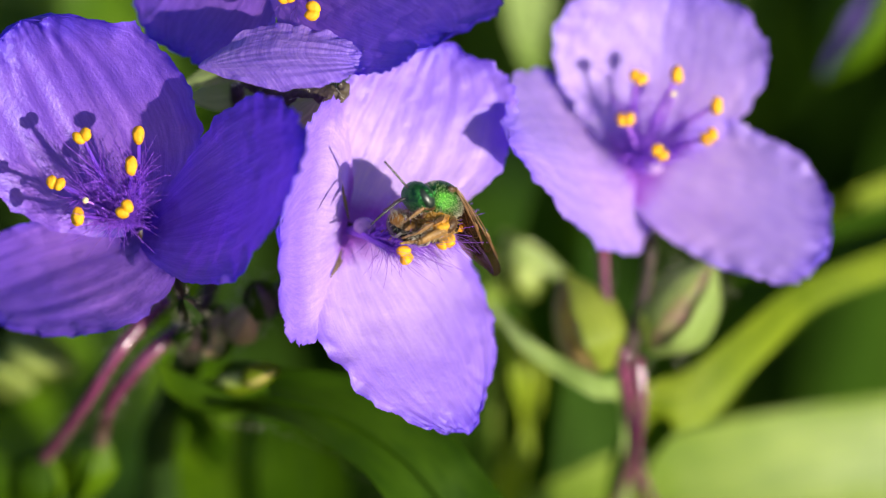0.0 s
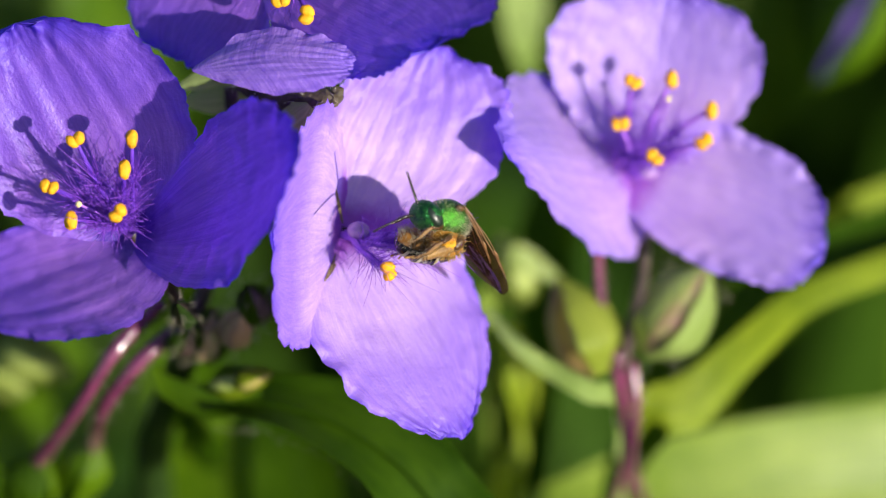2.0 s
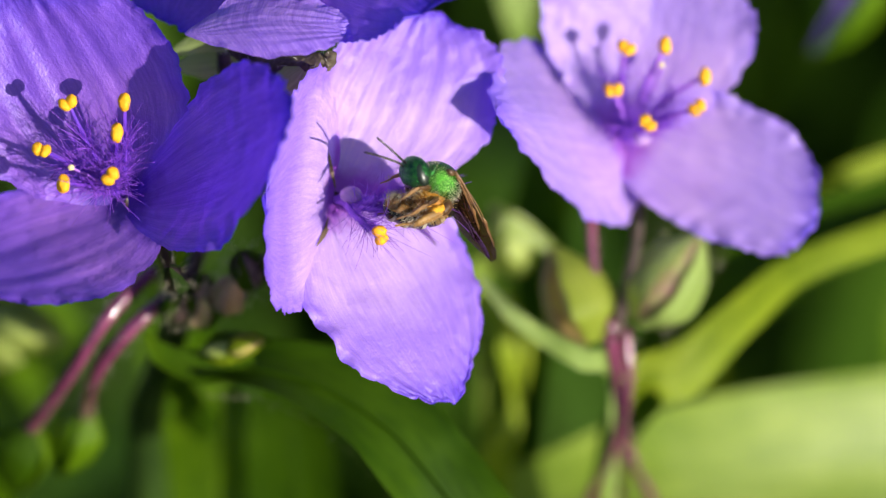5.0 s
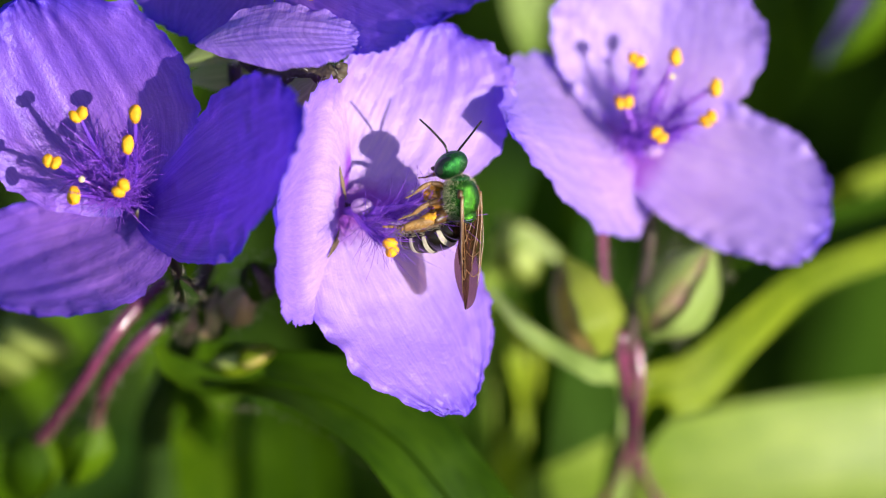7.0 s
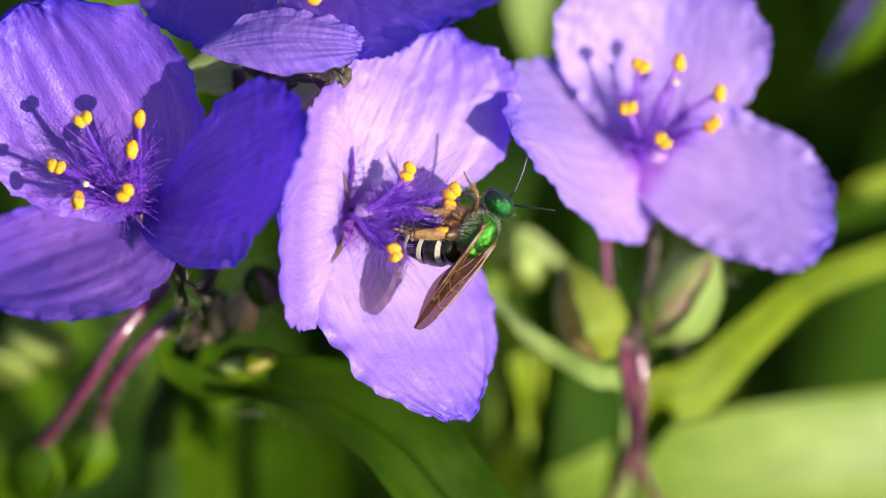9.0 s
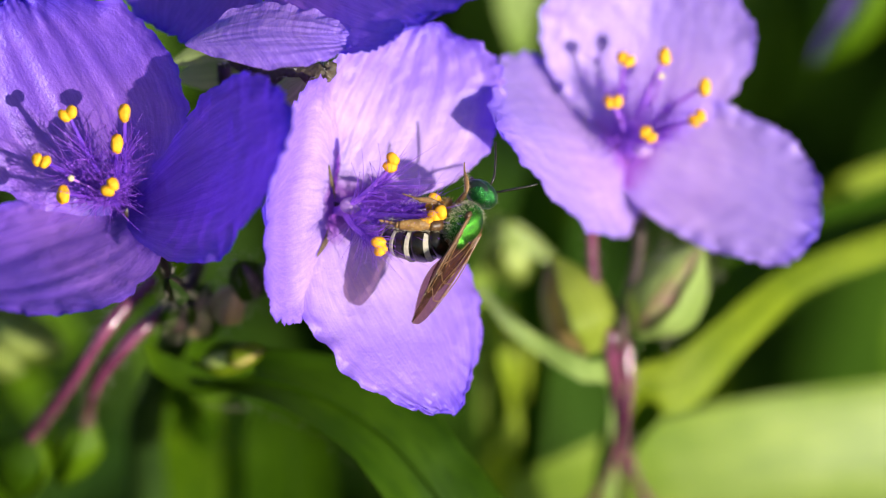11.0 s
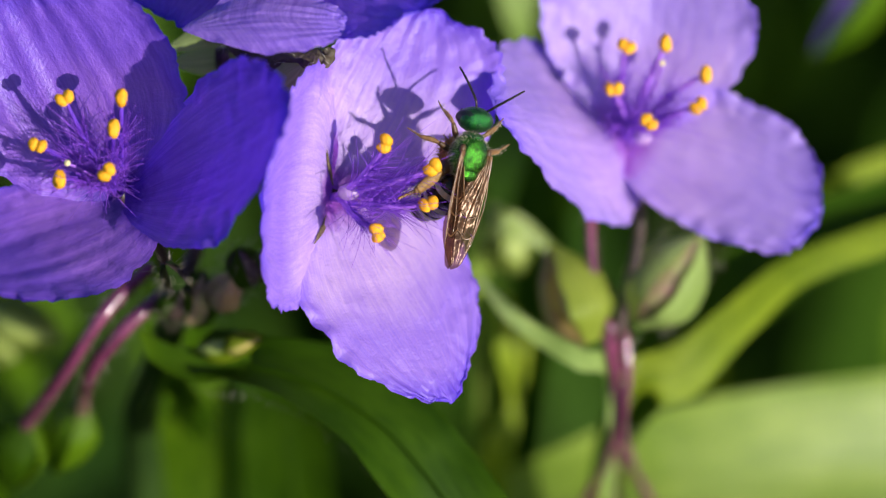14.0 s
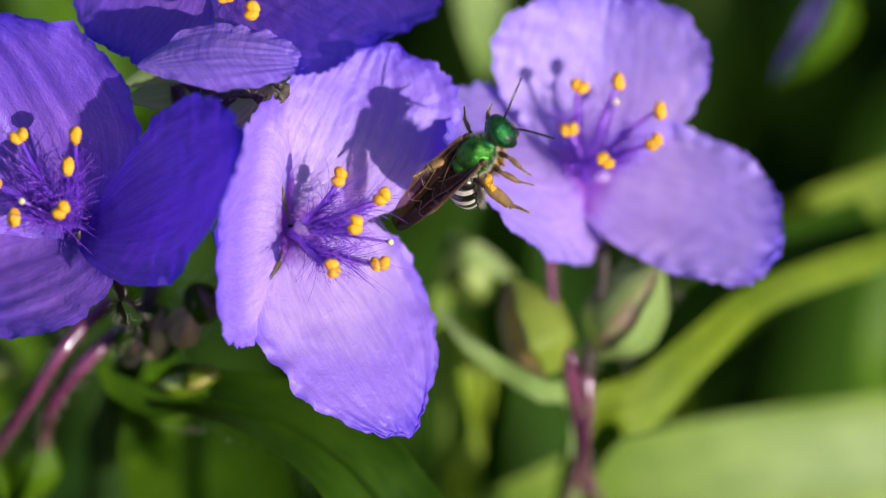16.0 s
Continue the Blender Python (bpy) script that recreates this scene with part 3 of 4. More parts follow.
def spent_flower():
    """A withered calyx with its shrivelled tip, between the open flowers."""
    o = Vector((-15.32, 11.42, -6.00))
    top = thing("spent_flower", place(o), "withered brown spent flower with green hairy calyx", "flower")
    pts = [(-13.37, 11.82, -5.00), (-11.82, 10.87, -4.00), (-9.50, 10.06, -2.50), (-7.41, 10.25, -1.50), (-6.40, 10.01, -1.20)]
    pts = [Vector(p) - o for p in pts]
    bm = rod(pts, [0.55, 0.8, 0.85, 0.75, 0.55, 0.3], 40, 14)
    for v in bm.verts:
        v.co += 0.22 * noise.noise_vector(v.co * 1.3) + 0.08 * noise.noise_vector(v.co * 5)
    part("husk", bm, WITHERED, top, "shrivelled brown husk")
    bristle(top, pts, 0.6, 70, 0.9, 4)
    bm = rod([Vector(p) - o for p in ((-6.85, 9.79, -1.30), (-6.54, 10.52, -1.00), (-6.84, 10.89, -0.90))], [0.3, 0.42, 0.2], 14, 9)
    for v in bm.verts:
        v.co += 0.18 * noise.noise_vector(v.co * 3)
    part("tip", bm, WITHERED, top, "dry curled tip")
    # These sepals lie in shadow; the paler green paints sunlight on them.
    for a, b, c, w in (((-17.29, 11.08, -7.00), (-14.94, 11.87, -6.00), (-13.00, 11.37, -5.00), 0.75), ((-17.23, 10.21, -9.00), (-14.71, 10.57, -8.50), (-12.38, 10.74, -8.00), 1.1), ((-10.5, 8.0, -1.60), (-9.15, 8.95, -1.20), (-8.35, 9.7, -0.90), 1.0)):
        part("sepal", strap([Vector(p) - o for p in (a, b, c)], [0.3, w, w, 0.3], (0.3, 0.1, 0.95), -0.3, nu=8, nv=20), LEAF_PALE, top, "sepal in a pale green that stands in for sunlight")
    end = Vector(LEFT_KNOT) - o
    part("stalk", rod([Vector((-13.86, 11.08, -7.00)) - o, Vector((-14.29, 4.75, -15.00)) - o, end], [0.5, 0.5, 0.6], 20, 8), STEM_SHADED, top)


spent_flower()

# ---- stems and leaves ----
def to_ground(p):
    """The cluster point on the ground below p."""
    q = CLUSTER @ mm(p)
    return Vector(p) + DOWN * (q.z / MM)


def stem_to_earth(pts):
    """Extends a stalk from its last point down to the soil."""
    end = Vector(pts[-1])
    fall = (to_ground(end) - end)
    return [Vector(p) for p in pts] + [end + fall * k for k in (0.04, 0.1, 0.25, 0.6, 1)]


def purple_stem(label, pts, radii, mat=None, rooted=True):
    o = Vector(pts[0])
    top = thing("flower_stalk", place(o), label, "stalk", "spiderwort stalks")
    part("stem", rod([p - o for p in (stem_to_earth(pts) if rooted else [Vector(q) for q in pts])], radii, 60, 12), mat or STEM, top)
    bristle(top, [Vector(p) - o for p in pts], radii[1], 110, 0.45, len(pts) + int(radii[0] * 100), HAIR_DUN)
    bm = bmesh.new()
    ball(bm, Vector(), (radii[0] * 1.08, radii[0] * 1.1, radii[0] * 1.08))
    part("node", bm, mat or STEM, top, "swollen joint at the top of the stalk")
    return top


purple_stem("slim glossy purple stalk bending down to a bud", [(-19.61, -3.73, -18.00), (-21.50, -5.69, -16.80), (-23.14, -7.86, -16.60), (-25.27, -10.92, -19.00), (-28.9, -15.2, -26.00)], [0.55, 0.55, 0.5, 0.5, 0.62], rooted=False)
purple_stem("glossy purple stalk beside its twin", [(-17.79, -5.11, -17.50), (-19.50, -6.47, -16.40), (-21.47, -8.45, -16.40), (-23.5, -11.1, -19.00), (-24.9, -14.1, -26.00)], [0.6, 0.58, 0.52, 0.5, 0.62], rooted=False)
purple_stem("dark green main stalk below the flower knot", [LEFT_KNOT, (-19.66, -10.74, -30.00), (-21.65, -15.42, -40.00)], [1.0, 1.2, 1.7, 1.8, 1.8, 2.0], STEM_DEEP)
purple_stem("glossy purple forked stem in soft focus", [(12.83, -8.08, -24.00), (13.49, -11.41, -26.00), (13.80, -14.79, -28.00), (12.87, -18.47, -34.00), (11.78, -22.14, -38.00)], [0.46, 0.42, 0.36, 0.36, 0.5, 0.8, 1.0, 1.5])
purple_stem("second purple stalk that joins the fork", [(14.10, -8.03, -25.00), (14.37, -11.18, -25.50), (14.14, -14.76, -27.50), (15.40, -18.47, -34.00), (16.90, -22.14, -38.00)], [0.38, 0.36, 0.30, 0.36, 0.5, 0.8, 1.0, 1.5])
purple_stem("thin purple flower stalk", [(11.44, 0.85, -22.00), (11.57, -2.39, -23.00), (12.22, -6.05, -24.00), RIGHT_KNOT, (14.25, -13.33, -32.00)], [0.38, 0.38, 0.38, 0.6])


def leaf(label, points, widths, up, mat, channel=0.25, wave=0.1, seed=0):
    """Strap leaf; its first point is its foot."""
    o = Vector(points[0])
    top = thing("spiderwort_leaf", place(o), label, "leaf", "spiderwort leaves")
    fall = to_ground(o) - o
    pts = [fall * k for k in (1, 0.6, 0.25, 0.1, 0.04)] + [Vector(p) - o for p in points]
    rib = [p - Vector(up).normalized() * (0.33 * channel * widths[1] + 0.15) for p in pts]
    part("midrib", rod(rib, [0.3, 0.3, 0.25, 0.12], 100, 6), mat, top, "raised midrib under the blade")
    part("blade", strap(pts, [widths[0] * k for k in (0.5, 0.6, 0.8, 0.9, 0.95)] + list(widths), up, channel, wave, seed, 14, 100), mat, top)
    return top


near_leaf = leaf("dark green strap leaf below the flowers", [(-16.84, -17.06, -46.00), (-17.75, -14.04, -38.00), (-18.36, -11.49, -26.00), (-16.10, -10.48, -19.00), (-12.69, -10.13, -16.00), (-7.74, -11.30, -14.00), (-3.35, -13.87, -13.00), (-0.04, -17.38, -13.00), (3.29, -21.94, -14.00)], [1.0, 1.0, 0.9, 1.3, 2.4, 3.4, 3.5, 3.5, 3.5], (-0.55, 0.8, 0.3), LEAF_SHADED, 0.3, 0.1, 1)
bristle(near_leaf, [Vector(p) - Vector((-16.84, -17.06, -46.00)) for p in ((-15.19, -12.4, -17.00), (-12.37, -12.4, -16.00), (-8.78, -13.6, -14.50), (-5.62, -15.95, -13.50), (-2.50, -19.4, -13.50))], 0.05, 110, 0.34, 31, HAIR_DUN)
part("sheath", strap([Vector(p) - Vector((-16.84, -17.06, -46.00)) for p in ((-20.1, -8.0, -18.60), (-18.5, -9.7, -17.80), (-15.6, -10.5, -16.80), (-12.2, -10.1, -15.80))], [0.25, 0.9, 1.3, 0.5], (0, 0.35, 0.9), 0.35, 0.1, 3, 10, 30), LEAF, near_leaf, "pale green sheath at the foot of the blade")
leaf("green leaf behind the lower cluster, out of focus", [(-17.4, -29.29, -50.00), (-17.0, -20.13, -46.00), (-16.4, -15.2, -44.00), (-15.4, -11.2, -44.00)], [4.4, 4.5, 3.8, 0.8], (-0.2, 0.35, 0.9), LEAF, 0.1, 0.1, 2)
leaf("arching yellow-green leaf blade in the sun", [(13.60, -17.75, -36.00), (15.13, -12.15, -29.00), (18.85, -10.58, -29.00), (22.73, -7.12, -31.00), (27.28, -3.55, -35.00), (33.57, -1.16, -39.00), (40.77, 0.91, -44.00)], [0.8, 1.9, 2.0, 1.5, 1.2, 1.2, 1.2], (0.5, 0.2, 0.85), LEAF_LIME, -0.2, 0.1, 12)
# Dark side of the arching leaf, built apart with shade in its colour.
leaf("dark side of the arching leaf, shade put into its green", [(13.67, -18.99, -42.00), (16.24, -11.74, -34.00), (19.19, -8.37, -34.00), (23.56, -5.04, -36.00), (28.61, -1.68, -40.00), (37.54, 1.80, -46.00)], [1.2, 2.2, 2.9, 3.2, 3.2, 3.0], (0.1, 0.55, 0.8), LEAF_SHADED, 0.2, 0.1, 3)
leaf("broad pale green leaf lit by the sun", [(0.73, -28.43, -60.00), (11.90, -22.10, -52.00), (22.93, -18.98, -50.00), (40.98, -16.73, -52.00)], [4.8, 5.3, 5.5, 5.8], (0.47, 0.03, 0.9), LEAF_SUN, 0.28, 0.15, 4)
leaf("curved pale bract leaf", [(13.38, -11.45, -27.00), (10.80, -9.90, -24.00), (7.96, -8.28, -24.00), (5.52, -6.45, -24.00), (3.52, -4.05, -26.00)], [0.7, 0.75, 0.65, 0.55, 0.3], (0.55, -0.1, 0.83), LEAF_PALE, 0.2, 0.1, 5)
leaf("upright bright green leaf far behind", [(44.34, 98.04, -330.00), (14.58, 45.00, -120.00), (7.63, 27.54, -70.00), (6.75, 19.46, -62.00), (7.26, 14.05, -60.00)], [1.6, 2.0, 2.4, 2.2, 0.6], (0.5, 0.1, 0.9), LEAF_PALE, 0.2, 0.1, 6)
leaf("green leaf rising behind the flower", [(23.70, -5.47, -60.00), (27.74, 0.05, -54.00), (32.03, 2.51, -52.00), (42.15, 6.35, -54.00)], [1.0, 1.5, 1.9, 2.2], (0.6, 0.0, 0.8), LEAF_LIME, 0.3, 0.1, 7)
leaf("blurred green leaf in the corner", [(-24.38, 11.13, -90.00), (-29.39, 17.86, -84.00), (-32.46, 23.52, -80.00), (-35.40, 29.38, -80.00)], [3.0, 3.5, 3.5, 3.0], (0.2, 0.2, 1), LEAF, 0.2, 0.1, 8)
leaf("blurred green leaf low in the bed", [(-36.92, -21.08, -60.00), (-33.04, -15.47, -58.00), (-30.55, -9.93, -56.00), (-32.82, -4.49, -56.00)], [3.5, 3.8, 3.2, 2.0], (0.1, 0.3, 0.9), LEAF, 0.2, 0.1, 9)
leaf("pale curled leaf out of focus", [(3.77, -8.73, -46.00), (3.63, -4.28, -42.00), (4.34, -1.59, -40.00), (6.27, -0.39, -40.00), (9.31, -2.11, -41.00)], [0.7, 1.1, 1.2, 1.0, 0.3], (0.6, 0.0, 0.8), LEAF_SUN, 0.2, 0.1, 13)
leaf("yellow-green blurred leaf in the bed", [(5.19, -23.22, -52.00), (5.31, -17.94, -46.00), (6.62, -13.99, -46.00), (6.36, -9.54, -44.00), (5.27, -5.18, -44.00)], [1.2, 1.8, 0.6, 1.8, 0.6], (0.6, 0.0, 0.8), LEAF_LIME, 0.2, 0.1, 10)
# Added leaf whose dark green stands in for shade below the cluster.
leaf("dark green leaf added for the shade under the cluster", [(-9.5, -30.0, -46.00), (-10.2, -20.5, -42.00), (-10.6, -14.6, -40.00), (-9.0, -10.5, -40.00)], [3.6, 4.0, 3.4, 1.0], (-0.3, 0.5, 0.8), LEAF_SHADED, 0.15, 0.1, 15)
# Added to darken the gap; the shade is in its base colour.
leaf("deep green leaf added for the shade between the flowers", [(8.6, -9.0, -56.00), (8.8, 0.2, -52.00), (10.2, 4.6, -50.00), (13.0, 9.8, -50.00)], [2.5, 3.6, 3.6, 2.4], (-0.6, 0.3, 0.7), LEAF_SHADED, 0.15, 0.1, 14)
leaf("tall blurred leaf at the edge of the bed", [(44.6, -23.12, -90.00), (42.0, -13.89, -86.00), (41.8, -7.87, -84.00), (43.4, 0.6, -84.00)], [2.0, 2.2, 2.2, 1.6], (0.5, 0.2, 0.9), LEAF, 0.2, 0.1, 11)

# low foliage that fills the bed behind the flowers, shade put into its green
bm = bmesh.new()
uvl = bm.loops.layers.uv.new("uv")
rng = random.Random(21)
for k in range(520):
    x, y = rng.uniform(-320, 320), rng.uniform(-60, 900)
    h = rng.uniform(120, 330)
    if y < 160:
        h = min(h, 150 + y * 0.5)
    lean = Vector((rng.gauss(0, 1), rng.gauss(0, 1), 0)) * rng.uniform(30, 110)
    pts = spline([(x, y, 0), Vector((x, y, h * 0.6)) + lean * 0.3, Vector((x, y, h)) + lean, Vector((x, y, h * 0.8)) + lean * 2], 9)
    w0 = rng.uniform(5, 11)
    side = Vector((-lean.y, lean.x, 0)).normalized()
    row = []
    for j, p in enumerate(pts):
        w = w0 * value([0.5, 0.9, 1.0, 0.7, 0.05], j / 8)
        row.append([bm.verts.new(p + side * w + Vector((0, 0, w * 0.3))), bm.verts.new(p), bm.verts.new(p - side * w + Vector((0, 0, w * 0.3)))])
    for j, (r0, r1) in enumerate(zip(row, row[1:])):
        for i in (0, 1):
            f = bm.faces.new((r0[i], r0[i + 1], r1[i + 1], r1[i]))
            for loop, uv in zip(f.loops, ((i, j), (i + 1, j), (i + 1, j + 1), (i, j + 1))):
                loop[uvl].uv = (uv[0] / 2, uv[1] * 0.5)
undergrowth = part("undergrowth", bm, LEAF_BED_SHADE, None)
tagged(undergrowth, "dense dark green strap foliage in the bed", "foliage", kind="stuff")


def bud(label, base, tip, width, mat, lobes=3, seed=0, sepal=None, broad=0.66):
    """Plump bud of three overlapping sepals."""
    o = Vector(base)
    d = Vector(tip) - o
    top = thing("flower_bud", place(o), label, "bud", "spiderwort buds")
    axis = d.normalized()
    side = axis.cross(Vector((0, 0, 1))).normalized()
    front = side.cross(axis)
    bm = bmesh.new()
    tube(bm, [d * (k / 14) for k in range(15)], [width * q for q in (0.25, 0.8, 1.0, 0.95, 0.75, 0.45, 0.1)], 14)
    for v in bm.verts:
        v.co += v.co.normalized() * 0.15 * noise.noise(v.co * 0.8)
    part("body", bm, mat, top)
    for k in range(lobes):
        a = 2 * math.pi * k / lobes + 0.5 + seed
        out = side * math.cos(a) + front * math.sin(a)
        pts = [out * width * 0.25, d * 0.3 + out * width * 1.03, d * 0.7 + out * width * 0.85, d * 1.04 + out * 0.1]
        part("sepal", strap(pts, [width * 0.4, width * broad, width * broad * 0.76, 0.08], out, -0.25, seed=k, nu=8, nv=16), (sepal[k] if isinstance(sepal, tuple) else sepal) or SEPAL, top, "bud sepal")
    return top


bud("plump green and pink bud", (11.69, -8.69, -24.00), (8.77, -1.91, -24.00), 2.15, BUD_YELLOW, seed=0.45, sepal=(LEAF_YELLOW, BUD_BLUSH, LEAF_YELLOW), broad=1.08)
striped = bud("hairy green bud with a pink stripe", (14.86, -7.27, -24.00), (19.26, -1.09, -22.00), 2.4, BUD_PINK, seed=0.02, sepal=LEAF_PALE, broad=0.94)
bristle(striped, [Vector((0, 0, 0)), Vector((2.2, 3.1, 1.0)), Vector((4.4, 6.2, 2.0))], 2.1, 160, 0.7, 41, HAIR_DUN, 0.02)
# The lime first sepal stands in for sun on this bud.
bud("small green bud, one sepal coloured brighter for sun", (-16.0, -9.3, -17.00), (-11.6, -8.6, -14.80), 1.05, BUD_GREEN, seed=0.02, sepal=(LEAF_LIME, LEAF, LEAF))
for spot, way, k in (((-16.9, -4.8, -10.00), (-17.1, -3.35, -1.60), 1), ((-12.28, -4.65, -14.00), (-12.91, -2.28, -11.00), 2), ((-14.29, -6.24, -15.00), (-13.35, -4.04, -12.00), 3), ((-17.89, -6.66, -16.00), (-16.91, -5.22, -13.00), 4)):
    b = bud("small dark hairy bud under the petals", spot, way, 0.75 if k == 1 else 1.2, BUD_PINK if k == 3 else STEM_SHADED, seed=k + 10, sepal=STEM_DEEP if k == 1 else BUD_BROWN if k == 3 else LEAF_SHADED)
    bristle(b, [Vector(), (Vector(way) - Vector(spot)) * 0.5, Vector(way) - Vector(spot)], 0.6 if k == 1 else 1.0, 70, 0.8, k, HAIR_DUN, 0.011 if k == 1 else 0.016)
# Extra pale bud, its light colour painting the sun spot at the tip.
bud("small pale bud added for a sunlit tip", (-13.95, -9.15, -14.50), (-11.4, -8.25, -13.00), 0.8, BUD_YELLOW, seed=12, sepal=LEAF_LIME)
bud("dark hairy bud in the cluster", (-16.44, -7.50, -18.00), (-15.47, -3.89, -15.00), 1.5, BUD_PINK, seed=4, sepal=LEAF_SHADED)
# A darker green on the left sepal paints that side shaded.
bud("hanging bud out of focus with a violet tip", (35.64, 23.01, -60.00), (30.59, 13.82, -60.00), 3.0, BUD_VIOLET, seed=0.1, sepal=(LEAF_SHADED, LEAF, LEAF), broad=1.05)
bud("dull green bud nodding at the end of a purple stalk", (-28.7, -14.9, -25.80), (-30.4, -19.8, -29.00), 1.75, LEAF_SHADED, seed=7, sepal=(LEAF_SHADED, LEAF, LEAF_SHADED), broad=1.0)
bud("yellow-green bud nodding at the end of its stalk", (-24.7, -13.8, -25.80), (-27.0, -18.6, -29.00), 1.6, LEAF, seed=2, sepal=LEAF, broad=0.9)
bud("blurred green bud beside the stalks", (-33.25, -6.83, -40.00), (-27.69, -9.13, -38.00), 1.8, BUD_GREEN, seed=8)
bud("second blurred green bud beside the stalks", (-35.45, -9.10, -44.00), (-31.32, -10.77, -42.00), 1.6, BUD_GREEN, seed=9)
bud("pale bud out of focus", (6.75, -3.85, -42.00), (4.59, 1.34, -42.00), 2.0, BUD_GREEN, seed=6)


# ---- bee ----
BEE = thing("sweat_bee", place((0.22, 2.88, 4.00)), "metallic green bee with banded abdomen, dusted with pollen", "bee")
rng = random.Random(11)


def ellipsoid(centre, radii, turn=None, seg=28, rings=18):
    bm = bmesh.new()
    ball(bm, Vector(centre), radii, turn, seg, rings)
    return bm


bm = ellipsoid((0, 0, 0), (1.6, 1.25, 1.25))
for v in bm.verts:
    if v.co.x < 0:
        v.co.z -= 0.10 * v.co.x * v.co.x * (v.co.z > 0)
    v.co.y *= 1 - 0.05 * max(0, v.co.x)
part("thorax", bm, GREEN_METAL, BEE, "metallic green punctured thorax")
bm = bmesh.new()
spots = []
for k in range(2600):
    d = Vector((rng.gauss(0, 1), rng.gauss(0, 1), rng.gauss(-0.3, 0.8))).normalized()
    if d.z > 0.55 and abs(d.x) < 0.7:
        continue
    spots.append((Vector((d.x * 1.56, d.y * 1.22, d.z * 1.22)), (d + Vector((-0.4, 0, 0))).normalized()))
hairs(bm, spots, 0.21, 0.0065, rng, 0.3, 2)
part("thorax_hair", bm, HAIR_BEE, BEE, "pale fuzz on the sides of the thorax")

part("scutellum", ellipsoid((-1.12, 0, 0.50), (0.52, 0.72, 0.50)), GREEN_METAL, BEE, "rounded green plate behind the thorax")
for s in (-1, 1):
    part("tegula", ellipsoid((0.45, 1.08 * s, 0.62), (0.34, 0.22, 0.2), None, 14, 10), BROWN, BEE, "small brown plate at the wing root")
part("collar", ellipsoid((1.32, 0, 0.0), (0.30, 0.72, 0.72), None, 20, 14), BLUE_METAL, BEE, "dark blue-green collar")
HEAD = part("head", ellipsoid((0.70, 0, -0.12), (0.86, 1.24, 1.15)), BLUE_METAL, BEE, "metallic blue-green head")
ANTENNAE = []
for s in (-1, 1):
    part("eye", ellipsoid((0.74, 0.87 * s, -0.04), (0.50, 0.36, 0.80), Euler((radians(14 * s), 0, radians(8 * s))).to_matrix(), 20, 14), EYE, HEAD, "dark compound eye")
    pts = [Vector((0, 0, 0)), Vector((0.38, 0.16 * s, 0.42)), Vector((0.75, 0.34 * s, 0.62)), Vector((1.6, 0.9 * s, 0.95)), Vector((2.45, 1.5 * s, 1.2))]
    ANTENNAE.append(part("antenna", rod(pts, [0.07, 0.075, 0.085, 0.08, 0.075, 0.06], 30, 8), BLACK, HEAD, "black elbowed antenna", at=Matrix.Translation(mm((1.20, 0.25 * s, 0.2)))))
    part("mandible", rod([(1.05, 0.5 * s, -0.95), (1.25, 0.3 * s, -1.25), (1.2, 0.02 * s, -1.4)], [0.2, 0.13, 0.04], 8, 6), BROWN, HEAD, "brown mandible")
bm = ellipsoid((1.12, 0, -0.72), (0.32, 0.55, 0.42))
part("clypeus", bm, BLACK, HEAD, "dark shining face plate")
bm = bmesh.new()
spots = []
for k in range(260):
    d = Vector((rng.gauss(0.4, 1), rng.gauss(0, 1), rng.gauss(0, 1))).normalized()
    if abs(d.y) < 0.62:
        spots.append((Vector((0.62 + d.x * 0.76, d.y * 1.2, -0.12 + d.z * 1.1)), d))
hairs(bm, spots, 0.16, 0.010, rng, 0.3, 2)
part("face_hair", bm, HAIR_PALE, HEAD, "short pale hairs on the head")

bm = ellipsoid((-0.35, 0, -1.45), (1.25, 0.98, 0.95), None, 28, 18)
for v in bm.verts:
    v.co += 0.22 * noise.noise_vector(v.co * 1.8) + 0.1 * noise.noise_vector(v.co * 5)
belly = part("belly_brush", bm, AMBER, BEE, "amber pollen-caked brush under the thorax")
bm = bmesh.new()
spots = []
for k in range(600):
    d = Vector((rng.gauss(0, 1), rng.gauss(0, 1), rng.gauss(-0.4, 0.8))).normalized()
    spots.append((Vector((-0.35 + d.x * 1.2, d.y * 0.93, -1.45 + d.z * 0.9)), d))
hairs(bm, spots, 0.42, 0.018, rng, 0.35, 2)
part("brush_hair", bm, HAIR_AMBER, belly, "tan hairs of the brush")

